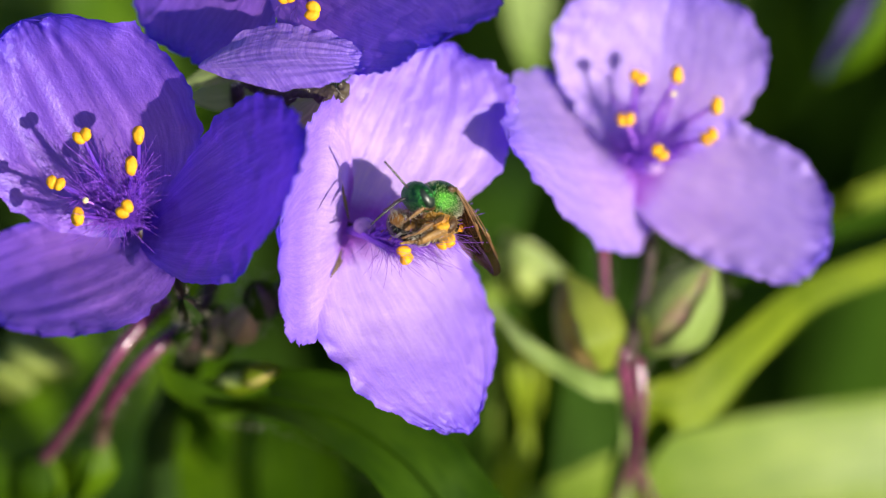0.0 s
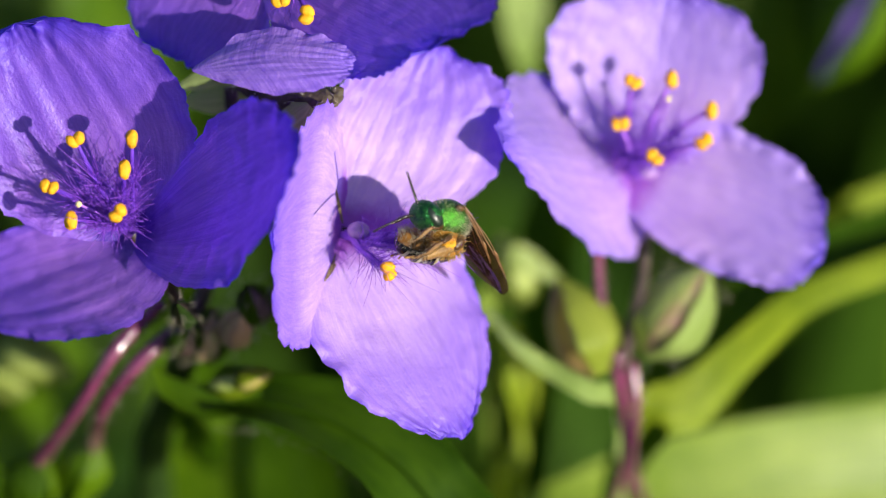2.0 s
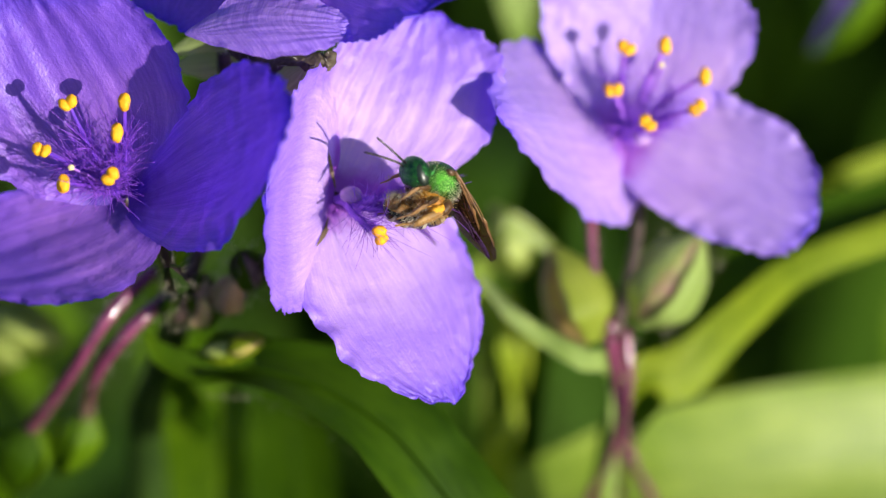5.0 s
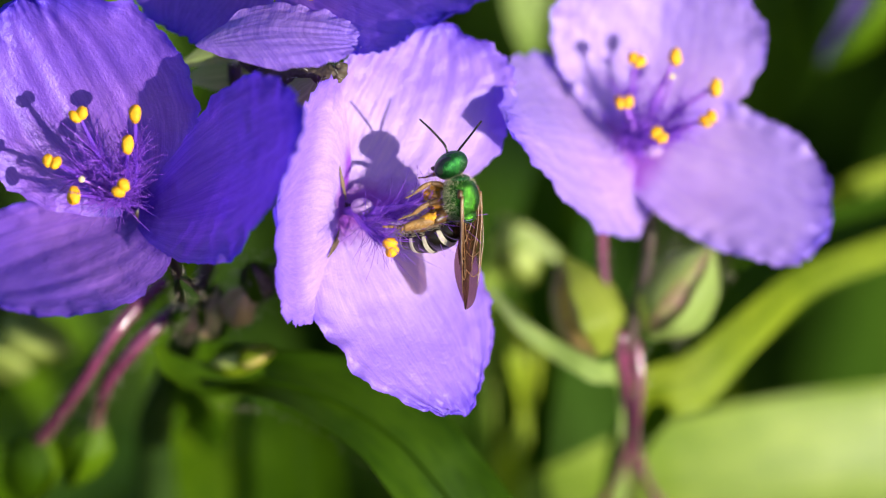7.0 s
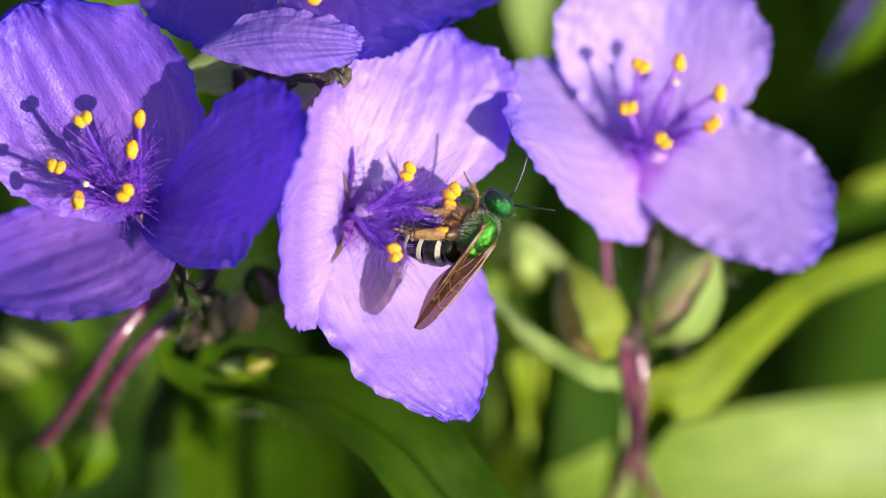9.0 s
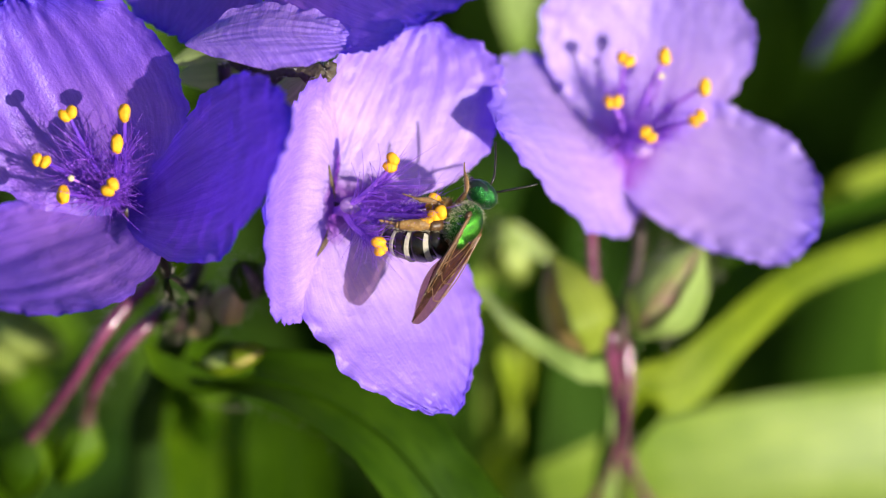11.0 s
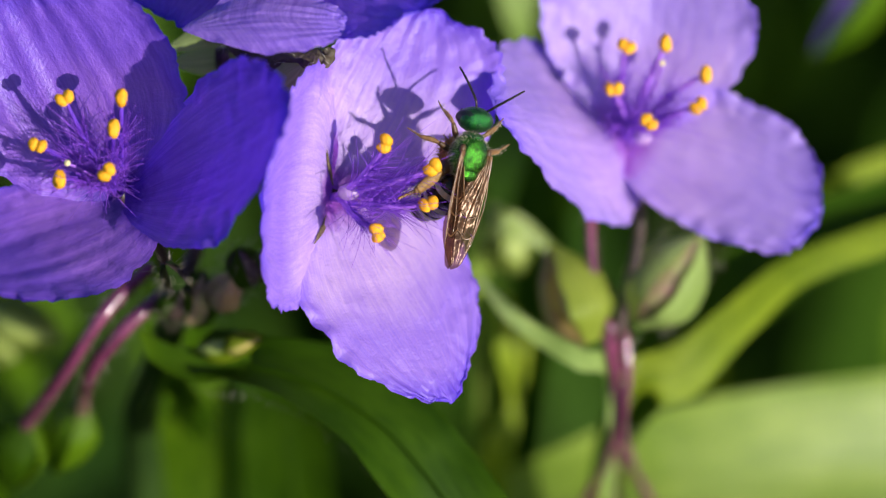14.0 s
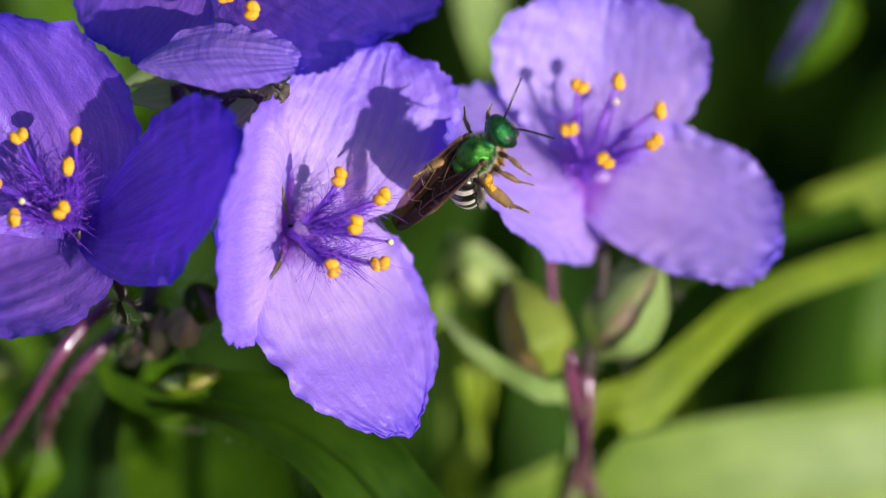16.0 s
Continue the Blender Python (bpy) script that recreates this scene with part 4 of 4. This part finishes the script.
# abdomen in rigid rings, each hinged on the last
SEGMENTS = [(1.0, 1.05), (1.2, 1.34), (1.1, 1.38), (1.0, 1.2), (0.8, 0.85)]
ABDOMEN = []
for i, (length, r) in enumerate(SEGMENTS):
    ahead = SEGMENTS[i - 1][1] if i else 0.55
    behind = (r + SEGMENTS[i + 1][1]) / 2 if i < 4 else 0.12
    front_r = (ahead + r) / 2 if i else 0.6
    radii = [front_r * 0.82, front_r * 0.96, r * 1.0, behind * 1.02 if i < 4 else r * 0.75, behind * 0.98 if i < 4 else 0.15]
    bm = bmesh.new()
    tube(bm, [Vector((0.22 - (length + 0.22) * k / 10, 0, 0)) for k in range(11)], radii, 24, 0.82, Vector((0, 1, 0)))
    seg = part("abdomen_ring", bm, BLACK, BEE, "shining black abdomen ring")
    bm = bmesh.new()
    rows = []
    for k in range(7):
        x = -length * (0.02 + 0.29 * k / 6)
        r1 = value(radii, (0.22 - x) / (length + 0.22)) * 1.03
        rows.append([bm.verts.new((x * (0.75 + 0.25 * math.cos(a)), r1 * math.sin(a), 0.83 * r1 * math.cos(a))) for a in [radians(-98 + 196 * j / 22) for j in range(23)]])
    for r0, r2 in zip(rows, rows[1:]):
        for a, b, c, d in zip(r0, r0[1:], r2[1:], r2):
            bm.faces.new((a, b, c, d))
    if i:
        part("band", bm, BAND, seg, "cream hair band")
    else:
        bm.free()
    bm = bmesh.new()
    shell = []
    for k in range(9):
        x = 0.15 - (length + 0.13) * k / 8
        r1 = value(radii, (0.22 - x) / (length + 0.22)) * 1.035
        shell.append([bm.verts.new((x, r1 * math.sin(a), -0.83 * r1 * math.cos(a))) for a in [radians(-66 + 132 * j / 14) for j in range(15)]])
    for r0, r2 in zip(shell, shell[1:]):
        for a, b, c, d in zip(r0, r0[1:], r2[1:], r2):
            bm.faces.new((a, b, c, d))
    for v in bm.verts:
        v.co += 0.03 * noise.noise_vector(v.co * 6)
    belly_plate = part("belly_plate", bm, AMBER_DARK, seg, "brown belly plate")
    bm = bmesh.new()
    spots = []
    for k in range(160):
        a, x = radians(rng.uniform(-80, 80)), rng.uniform(-length, 0.1)
        out = Vector((0, math.sin(a), -0.83 * math.cos(a)))
        spots.append((Vector((x, 0, 0)) + out * value(radii, (0.22 - x) / (length + 0.22)), (out + Vector((-0.6, 0, 0))).normalized()))
    hairs(bm, spots, 0.38, 0.013, rng, 0.3, 2)
    part("belly_hair", bm, HAIR_DUN, seg, "tan hairs under the abdomen")
    ABDOMEN.append(seg)


def wing(name, length, width, s, lift, sweep, label):
    """Membrane with its veins, laid back over the abdomen."""
    bm = bmesh.new()
    grid = []
    n, m = 30, 10
    for j in range(n + 1):
        q = j / n
        lead = width * (0.10 + 0.30 * q ** 0.6) * (1 - q ** 7) ** 0.5
        trail = -width * (0.04 + 0.95 * math.sin(math.pi * min(1, q * 0.95) ** 1.3) ** 0.9) * (1 - q ** 6) ** 0.5 * 0.68
        row = []
        for i in range(m + 1):
            y = lead + (trail - lead) * i / m
            z = 0.035 * math.sin(i * 2.1) * min(1, 4 * q) + 0.06 * math.sin(q * 9)
            row.append(bm.verts.new((-length * q, y * s, z)))
        grid.append(row)
    for r0, r1 in zip(grid, grid[1:]):
        for a, b, c, d in zip(r0, r0[1:], r1[1:], r1):
            bm.faces.new((a, b, c, d))
    at = Matrix.Translation(mm((0.35, 1.05 * s, 0.75))) @ pose(0, 0, 0, 18 * s, lift, sweep * s)
    ob = part(name, bm, WING, BEE, label, at=at)
    part("pterostigma", rod([(-0.50 * length, 0.355 * width * s, 0.03), (-0.56 * length, 0.36 * width * s, 0.04), (-0.63 * length, 0.345 * width * s, 0.03)], [0.05, 0.13, 0.05], 10, 8, 0.4), VEIN, ob, "amber spot on the wing edge")
    part("wing_vein", rod([(-length * q, (width * (0.10 + 0.30 * q ** 0.6) * (1 - q ** 7) ** 0.5 - 0.02) * s, 0.02) for q in (0, 0.12, 0.25, 0.4, 0.55, 0.7, 0.82)], [0.085, 0.08, 0.06, 0.05, 0.03], 30, 6), VEIN, ob, "stout brown vein along the front edge")
    for run in ([(0, 0.05), (-0.35, 0.33), (-0.62, 0.36), (-0.8, 0.34)], [(0, 0), (-0.3, 0.08), (-0.55, 0.0), (-0.72, 0.05)], [(0, -0.02), (-0.3, -0.2), (-0.5, -0.45)], [(-0.5, 0.3), (-0.55, 0.0), (-0.5, -0.3)], [(-0.68, 0.33), (-0.72, 0.1), (-0.66, -0.2)]):
        part("wing_vein", rod([(x * length, y * width * s, 0.06) for x, y in run], [0.042, 0.034, 0.02], 14, 5), VEIN, ob, "brown wing vein")
    return ob


WINGS = []
for s in (-1, 1):
    WINGS.append(wing("forewing", 7.8, 2.3, s, 4, 7, "smoky amber forewing folded over the back"))
    WINGS.append(wing("hindwing", 5.9, 1.6, s, 1, 9, "smoky amber hindwing under the forewing"))


def leg(hip, knee, ankle, foot, s, thick, label, loaded=False):
    """Femur, tibia and tarsus with hairs; the femur carries the rest."""
    hip, knee, ankle, foot = [Vector((x, y * s, z)) for x, y, z in (hip, knee, ankle, foot)]
    at = Matrix.Translation(mm(hip))
    femur = part("leg", rod([Vector(), (knee - hip) * 0.5 + Vector((0, 0, 0.1)), knee - hip], [thick * 0.7, thick * 1.1, thick * 0.7], 12, 8), BROWN, BEE, label, at=at)
    part("tibia", rod([knee - hip, (knee + ankle) / 2 - hip + Vector((0.05, 0, 0.05)), ankle - hip], [thick * 0.55, thick * 1.0, thick * 0.95, thick * 0.7], 16, 10, 0.7), GOLD if loaded else TAN, femur, "tan hairy shin")
    joints = [ankle - hip + (foot - ankle) * k / 5 + Vector((0, 0, 0.06 * k * (5 - k) * 0.4)) for k in range(6)]
    bm = bmesh.new()
    for k, (a, b) in enumerate(zip(joints, joints[1:])):
        w = thick * ((0.62, 0.34, 0.28, 0.24, 0.2) if loaded else (0.5, 0.42, 0.36, 0.32, 0.26))[k]
        tube(bm, [a, (a + b) / 2, b + (b - a) * 0.06], [w * 0.8, w, w * 0.85], 7)
    part("tarsus", bm, GOLD if loaded else TAN, femur, "slim jointed tan foot")
    bm = bmesh.new()
    spots = []
    for k in range(420 if loaded else 150):
        q = rng.random()
        p = (knee + (ankle - knee) * q if rng.random() < 0.7 else ankle + (foot - ankle) * q * 0.6) - hip
        d = Vector((rng.gauss(0, 1), rng.gauss(0, 1), rng.gauss(0, 1))).normalized()
        spots.append((p + d * thick * 0.7, d))
    hairs(bm, spots, 0.15 if loaded else 0.2, 0.006, rng, 0.3, 2)
    part("leg_hair", bm, HAIR_BEE, femur, "pale bristles on the leg")
    if loaded:
        bm = rod([(hip + knee) * 0.5 - hip, knee - hip, (knee * 0.65 + ankle * 0.35) - hip], [0.18, 0.34, 0.36, 0.15], 18, 12)
        for v in bm.verts:
            v.co += 0.24 * noise.noise_vector(v.co * 1.9) + 0.14 * noise.noise_vector(v.co * 5) + Vector((0.25, -0.12 * s, 0))
        part("pollen_load", bm, LOAD, femur, "clotted orange pollen")
    return femur


LEGS = []
for s in (1, -1):
    LEGS.append(leg((0.9, 0.6, -0.95), (1.35, 1.25, -1.75), (1.05, 1.3, -2.75), (0.75, 1.1, -3.6), s, 0.19, "brown and tan foreleg"))
    LEGS.append(leg((0.0, 0.7, -1.1), (0.25, 1.6, -1.9), (0.05, 1.6, -3.1), (0.1, 1.4, -4.2), s, 0.21, "brown and tan middle leg"))
    LEGS.append(leg((-0.8, 0.7, -0.9), (-1.15, 1.3, -1.7), (-1.1, 1.35, -3.7), (-0.7, 1.2, -5.0), s, 0.43, "tan hind leg caked with pollen", True))
LEG_REACH = [Vector((x, y * s, z)) for s in (1, -1) for x, y, z in ((-0.15, 0.5, -2.65), (0.1, 0.7, -3.1), (0.1, 0.5, -4.1))]
FEELER_REACH = [Vector((2.45, 1.5 * s, 1.2)) for s in (-1, 1)]

# where each foot reaches from its hip: fore, middle and hind of the bee's left side, then of its right side
LEG_ROWS = [
    (0, (-0.8, -0.4, 0.3), (-0.85, -0.5, 0.3), (-0.88, -0.40, 0.45), (-0.8, 0.0, -0.3), (-0.7, -0.5, -0.3), (-0.85, -0.25, -0.35)),
    (4.7, (-0.8, -0.4, 0.3), (-0.85, -0.5, 0.3), (-0.88, -0.40, 0.45), (-0.8, 0.0, -0.3), (-0.7, -0.5, -0.3), (-0.85, -0.25, -0.35)),
    (7, (-0.8, -0.3, 0.3), (-0.85, -0.45, 0.2), (-0.95, -0.25, 0.2), (-0.8, 0.1, -0.5), (-0.8, -0.3, -0.5), (-0.8, -0.5, -0.4)),
    (7.5, (-0.8, -0.35, 0.3), (-0.85, -0.5, 0.2), (-0.92, -0.4, 0.3), (-0.8, 0.1, -0.5), (-0.8, -0.3, -0.5), (-0.8, -0.5, -0.4)),
    (8.5, (-0.5, 0.8, 0.1), (-0.9, 0.15, 0.2), (-1.0, 0.05, 0.15), (-0.6, 0.5, -0.5), (-0.8, 0.2, -0.5), (-0.9, -0.1, -0.4)),
    (11, (0.2, 0.9, 0.0), (-0.85, 0.35, 0.2), (-1.0, 0.03, 0.2), (0.4, 0.8, -0.5), (0.5, 0.2, -0.8), (-0.8, -0.2, -0.5)),
    (13, (-0.85, 0.5, 0.2), (-0.9, 0.1, 0.2), (-0.95, -0.15, 0.2), (0.0, 0.8, -0.5), (0.4, 0.3, -0.8), (-0.45, -0.88, -0.1)),
    (14, (-0.4, 0.8, -0.1), (-0.85, 0.4, 0.1), (-0.8, -0.6, 0.2), (0.75, 0.55, -0.2), (0.8, 0.15, -0.4), (0.0, -0.95, -0.2)),
    (14.5, (-0.3, 0.8, -0.3), (-0.6, 0.8, 0.0), (-0.8, -0.55, 0.1), (0.85, 0.5, -0.1), (0.9, 0.1, -0.2), (0.25, -0.95, -0.2)),
    (15.5, (-0.1, 0.85, -0.45), (-0.4, 0.85, -0.3), (-0.98, -0.22, 0.2), (0.8, -0.3, 0.2), (0.8, -0.4, 0.2), (0.7, -0.7, 0.2)),
    (16, (0.1, 0.85, -0.5), (-0.3, 0.85, -0.4), (-0.93, -0.34, 0.1), (0.8, -0.5, 0.25), (0.82, -0.5, 0.2), (0.75, -0.66, 0.2)),
]
# the way each antenna points: the bee's right, then its left
FEELER_ROWS = [
    (0, (-0.8, -0.6, 0.2), (-0.65, 0.7, 0.2)),
    (0.5, (-0.9, -0.35, 0.3), (-0.4, 0.85, 0.3)),
    (3, (-0.9, -0.4, 0.3), (-0.2, 0.95, 0.2)),
    (4.7, (-0.9, 0.1, 0.3), (-0.6, 0.7, 0.2)),
    (7, (0.5, 0.6, 0.2), (-0.6, 0.8, 0.2)),
    (7.5, (0.97, -0.12, 0.1), (-0.2, 0.95, 0.2)),
    (8.5, (0.95, -0.12, 0.1), (0.45, 0.85, 0.1)),
    (11, (0.97, 0.15, 0.0), (0.12, 0.98, 0.0)),
    (13, (0.75, 0.6, 0.0), (-0.1, 1.0, 0.0)),
    (14.5, (0.9, 0.4, 0.1), (-0.4, 0.9, 0.1)),
    (16, (0.95, -0.2, 0.1), (0.3, 0.93, 0.1)),
]

# seconds, thorax place, forward, back-up, abdomen curl, head nod, wing droop
BEE_ROWS = [
    (0.0, (-0.11, 3.17, 1.40), (-0.64, 0.42, 0.64), (0.45, 0.74, -0.40), 168, 58, 28),
    (0.5, (-0.02, 2.73, 1.40), (-0.64, 0.42, 0.64), (0.45, 0.74, -0.40), 168, 58, 28),
    (1.0, (0.57, 2.87, 1.40), (-0.64, 0.42, 0.64), (0.45, 0.74, -0.40), 168, 58, 28),
    (1.5, (0.60, 2.75, 1.40), (-0.64, 0.42, 0.64), (0.45, 0.74, -0.40), 168, 58, 28),
    (2.0, (0.81, 2.26, 1.40), (-0.64, 0.42, 0.64), (0.45, 0.74, -0.40), 168, 58, 28),
    (2.5, (0.75, 2.46, 1.40), (-0.64, 0.42, 0.64), (0.45, 0.74, -0.40), 168, 58, 28),
    (3.0, (0.77, 2.19, 1.40), (-0.64, 0.42, 0.64), (0.45, 0.74, -0.40), 168, 58, 28),
    (3.5, (0.56, 2.98, 1.40), (-0.64, 0.42, 0.64), (0.45, 0.74, -0.40), 168, 58, 28),
    (4.0, (0.29, 2.90, 1.40), (-0.64, 0.42, 0.64), (0.45, 0.74, -0.40), 168, 58, 28),
    (4.5, (0.40, 2.67, 1.40), (-0.64, 0.42, 0.64), (0.45, 0.74, -0.40), 168, 58, 28),
    (5.8, (1.10, 1.81, 1.80), (-0.40, 0.80, 0.35), (0.78, 0.40, 0.10), 125, 30, 12),
    (7.0, (1.29, 2.04, 0.40), (-0.06, 0.98, 0.15), (0.85, 0.0, 0.50), 95, 35, 10),
    (7.5, (1.72, 3.29, 0.40), (0.05, 0.98, 0.15), (0.85, 0.0, 0.50), 95, 20, 13),
    (8.0, (1.53, 0.99, 0.40), (0.56, 0.80, 0.0), (0.74, -0.4, 0.50), 90, 5, 8),
    (8.5, (1.99, -0.00, 0.40), (0.64, 0.74, -0.05), (0.70, -0.45, 0.50), 90, 0, 4),
    (10.8, (2.25, 0.93, 0.40), (0.57, 0.79, -0.20), (0.75, -0.4, 0.50), 85, 0, 0),
    (11.0, (2.15, 0.32, 0.40), (0.57, 0.79, -0.20), (0.75, -0.4, 0.50), 85, 0, 0),
    (11.5, (2.53, 0.82, 0.40), (0.48, 0.84, -0.30), (0.75, -0.4, 0.50), 85, 5, 0),
    (12.0, (1.99, -0.55, 0.40), (0.42, 0.86, -0.40), (0.80, -0.3, 0.50), 85, 10, 0),
    (12.5, (1.55, 0.28, 0.40), (0.32, 0.90, -0.40), (0.80, -0.3, 0.50), 85, 10, 0),
    (13.0, (1.69, 1.84, 0.20), (0.22, 0.95, -0.25), (0.80, -0.1, 0.55), 57, 10, 9),
    (13.5, (1.38, 3.46, 0.00), (0.12, 0.98, 0.10), (0.78, 0.0, 0.60), 56, 10, 6),
    (14.0, (2.60, 3.95, -0.20), (0.26, 0.96, 0.10), (0.62, 0.0, 0.78), 58, 10, 0),
    (14.5, (2.18, 4.88, -0.40), (0.06, 1.0, 0.10), (0.10, 0.0, 1.0), 25, 15, 0),
    (15.0, (3.68, 4.79, 0.00), (0.36, 0.92, 0.10), (-0.15, 0.0, 1.0), 40, 15, 0),
    (15.5, (4.51, 4.83, 0.60), (0.50, 0.76, 0.30), (-0.30, 0.1, 0.95), 50, 15, 0),
    (16.0, (5.98, 6.25, 1.20), (0.57, 0.60, 0.46), (-0.52, 0.10, 0.85), 65, 15, 0),
]

# where the tips of the bent stamens stand while the bee pushes them aside
STAMEN_ROWS = [
    [(0, (-1.34, 1.75, -0.80)), (7.0, (-1.41, 2.19, -0.80)), (7.7, (-1.82, 2.63, -0.40)), (8.7, (-2.88, 3.55, 0.40)), (10.8, (-2.47, 4.21, 1.00)), (13, (-2.77, 4.46, 1.00)), (16, M_TIPS[0])],
    [(0, (-0.71, 1.52, -1.00)), (4.5, (-0.71, 1.52, -1.00)), (7, (-0.82, 1.82, -0.50)), (8, (-0.67, 2.55, 0.50)), (8.5, (-0.22, 2.81, 0.50)), (11, (-0.41, 0.96, 0.50)), (12.5, (-0.95, 1.75, 0.80)), (14.0, (-0.70, 2.80, 0.40)), (14.5, (-0.59, 2.99, 1.00)), (16, M_TIPS[1])],
    [(0, (-1.08, 1.34, -0.80)), (7, (-0.71, 1.71, -0.80)), (13, (-0.59, 1.52, -0.80)), (14.5, (0.60, 1.34, -1.20)), (15.0, (0.41, 1.34, -1.00)), (15.5, (-0.67, 1.44, 0.60)), (16, M_TIPS[2])],
    [(0, (-2.66, -0.22, 1.00)), (0.7, (-2.80, -0.52, 1.00)), (1.5, (-3.17, -1.00, 1.20)), (16, M_TIPS[3])],
    [(0, (-1.34, 0.59, -0.60)), (4.5, (-1.34, 0.59, -0.60)), (7, (-0.37, 0.59, -0.60)), (13.3, (-0.26, 0.78, -0.60)), (14.0, (-0.30, 0.75, 0.30)), (14.5, (-0.33, -1.15, 0.30)), (16, M_TIPS[4])],
]

# the sway of the flower that the bee flies to: seconds, right, up, turn
RIGHT_ROWS = [
    (0, 0.00, 0.00, 0.0),
    (4.7, 0.00, 0.00, 0.0),
    (6.8, 0.02, -0.02, 0.8),
    (7, 0.02, -0.03, 0.8),
    (7.5, 0.03, -0.04, 1.0),
    (8, 0.04, -0.03, 0.8),
    (8.5, 0.03, -0.05, 0.8),
    (11, 0.03, -0.04, 0.9),
    (11.5, 0.03, -0.04, 0.8),
    (12, 0.01, -0.02, 0.5),
    (12.5, 0.04, -0.03, 0.9),
    (13, 0.01, -0.01, 0.1),
    (13.5, -0.01, -0.01, 0.0),
    (14, 0.09, 0.02, 1.0),
    (14.5, 0.23, 0.07, 1.8),
    (15, 0.36, -0.15, 1.6),
    (15.5, 0.06, -0.48, 2.8),
    (16, 0.10, -0.51, 3.3),
]


def motions():
    body, head, rings, wings, feelers, legs = [], [], [[] for _ in ABDOMEN], [[] for _ in WINGS], [[], []], [[] for _ in LEGS]
    sway = random.Random(5)

    def aim(table, i, t, frame_turn, reach):
        """The turn that brings a limb from its resting reach to where it points at t."""
        way = Vector([float(np.interp(t, [r[0] for r in table], [r[i + 1][k] for r in table])) for k in range(3)])
        way += 0.06 * Vector((sway.uniform(-1, 1), sway.uniform(-1, 1), sway.uniform(-1, 1)))
        return reach.rotation_difference(frame_turn.transposed() @ way).to_matrix().to_4x4()

    rest = [ob.matrix_basis.copy() for ob in WINGS]
    for t, at, f, d, curl, nod, droop in BEE_ROWS:
        f = Vector(f).normalized()
        d = Vector(d)
        d = (d - f * d.dot(f)).normalized()
        turn = Matrix((f, d.cross(f), d)).transposed()
        body.append((t, CLUSTER @ Matrix.Translation(mm(at)) @ turn.to_4x4()))
        for m, rows in zip(rest, wings):
            rows.append((t, Matrix.Translation(m.translation) @ pose(0, 0, 0, 0, -droop, 0) @ m.to_3x3().to_4x4()))
        face = pose(1.70 * MM, 0, -0.08 * MM, 0, nod, 0)
        head.append((t, face))
        for i, ob in enumerate(ANTENNAE):
            feelers[i].append((t, Matrix.Translation(ob.matrix_basis.translation) @ aim(FEELER_ROWS, i, t, turn @ face.to_3x3(), FEELER_REACH[i])))
        for i, ob in enumerate(LEGS):
            legs[i].append((t, Matrix.Translation(ob.matrix_basis.translation) @ aim(LEG_ROWS, i, t, turn, LEG_REACH[i])))
        m = pose(-1.35 * MM, 0, -0.15 * MM, float(np.interp(t, (0, 4.7, 6.5), (-45, -45, 0))), 0, 0)
        for i, (length, r) in enumerate(SEGMENTS):
            m = m @ pose(0, 0, 0, 0, -curl * (0.50, 0.22, 0.14, 0.09, 0.05)[i], 0)
            rings[i].append((t, m.copy()))
            m = m @ pose(-length * MM, 0, 0)
    for ob, tip, rows in zip(M_STAMENS, M_TIPS, STAMEN_ROWS):
        base = ob.location.copy()
        rest = mm(tip) - mm(M0) - base
        walk(ob, [(t, Matrix.Translation(base) @ rest.rotation_difference(mm(p) - mm(M0) - base).to_matrix().to_4x4()) for t, p in rows])
    walk(BEE, body)
    walk(HEAD, head)
    rest = R_FLOWER.matrix_basis.copy()
    walk(R_FLOWER, [(t, Matrix.Translation(CLUSTER.to_3x3() @ mm((u, v, 0))) @ rest @ pose(0, 0, 0, 0, 0, r)) for t, u, v, r in RIGHT_ROWS])
    for ob, rows in zip(ANTENNAE + LEGS, feelers + legs):
        walk(ob, rows)
    for ob, rows in zip(ABDOMEN + WINGS, rings + wings):
        walk(ob, rows)


motions()
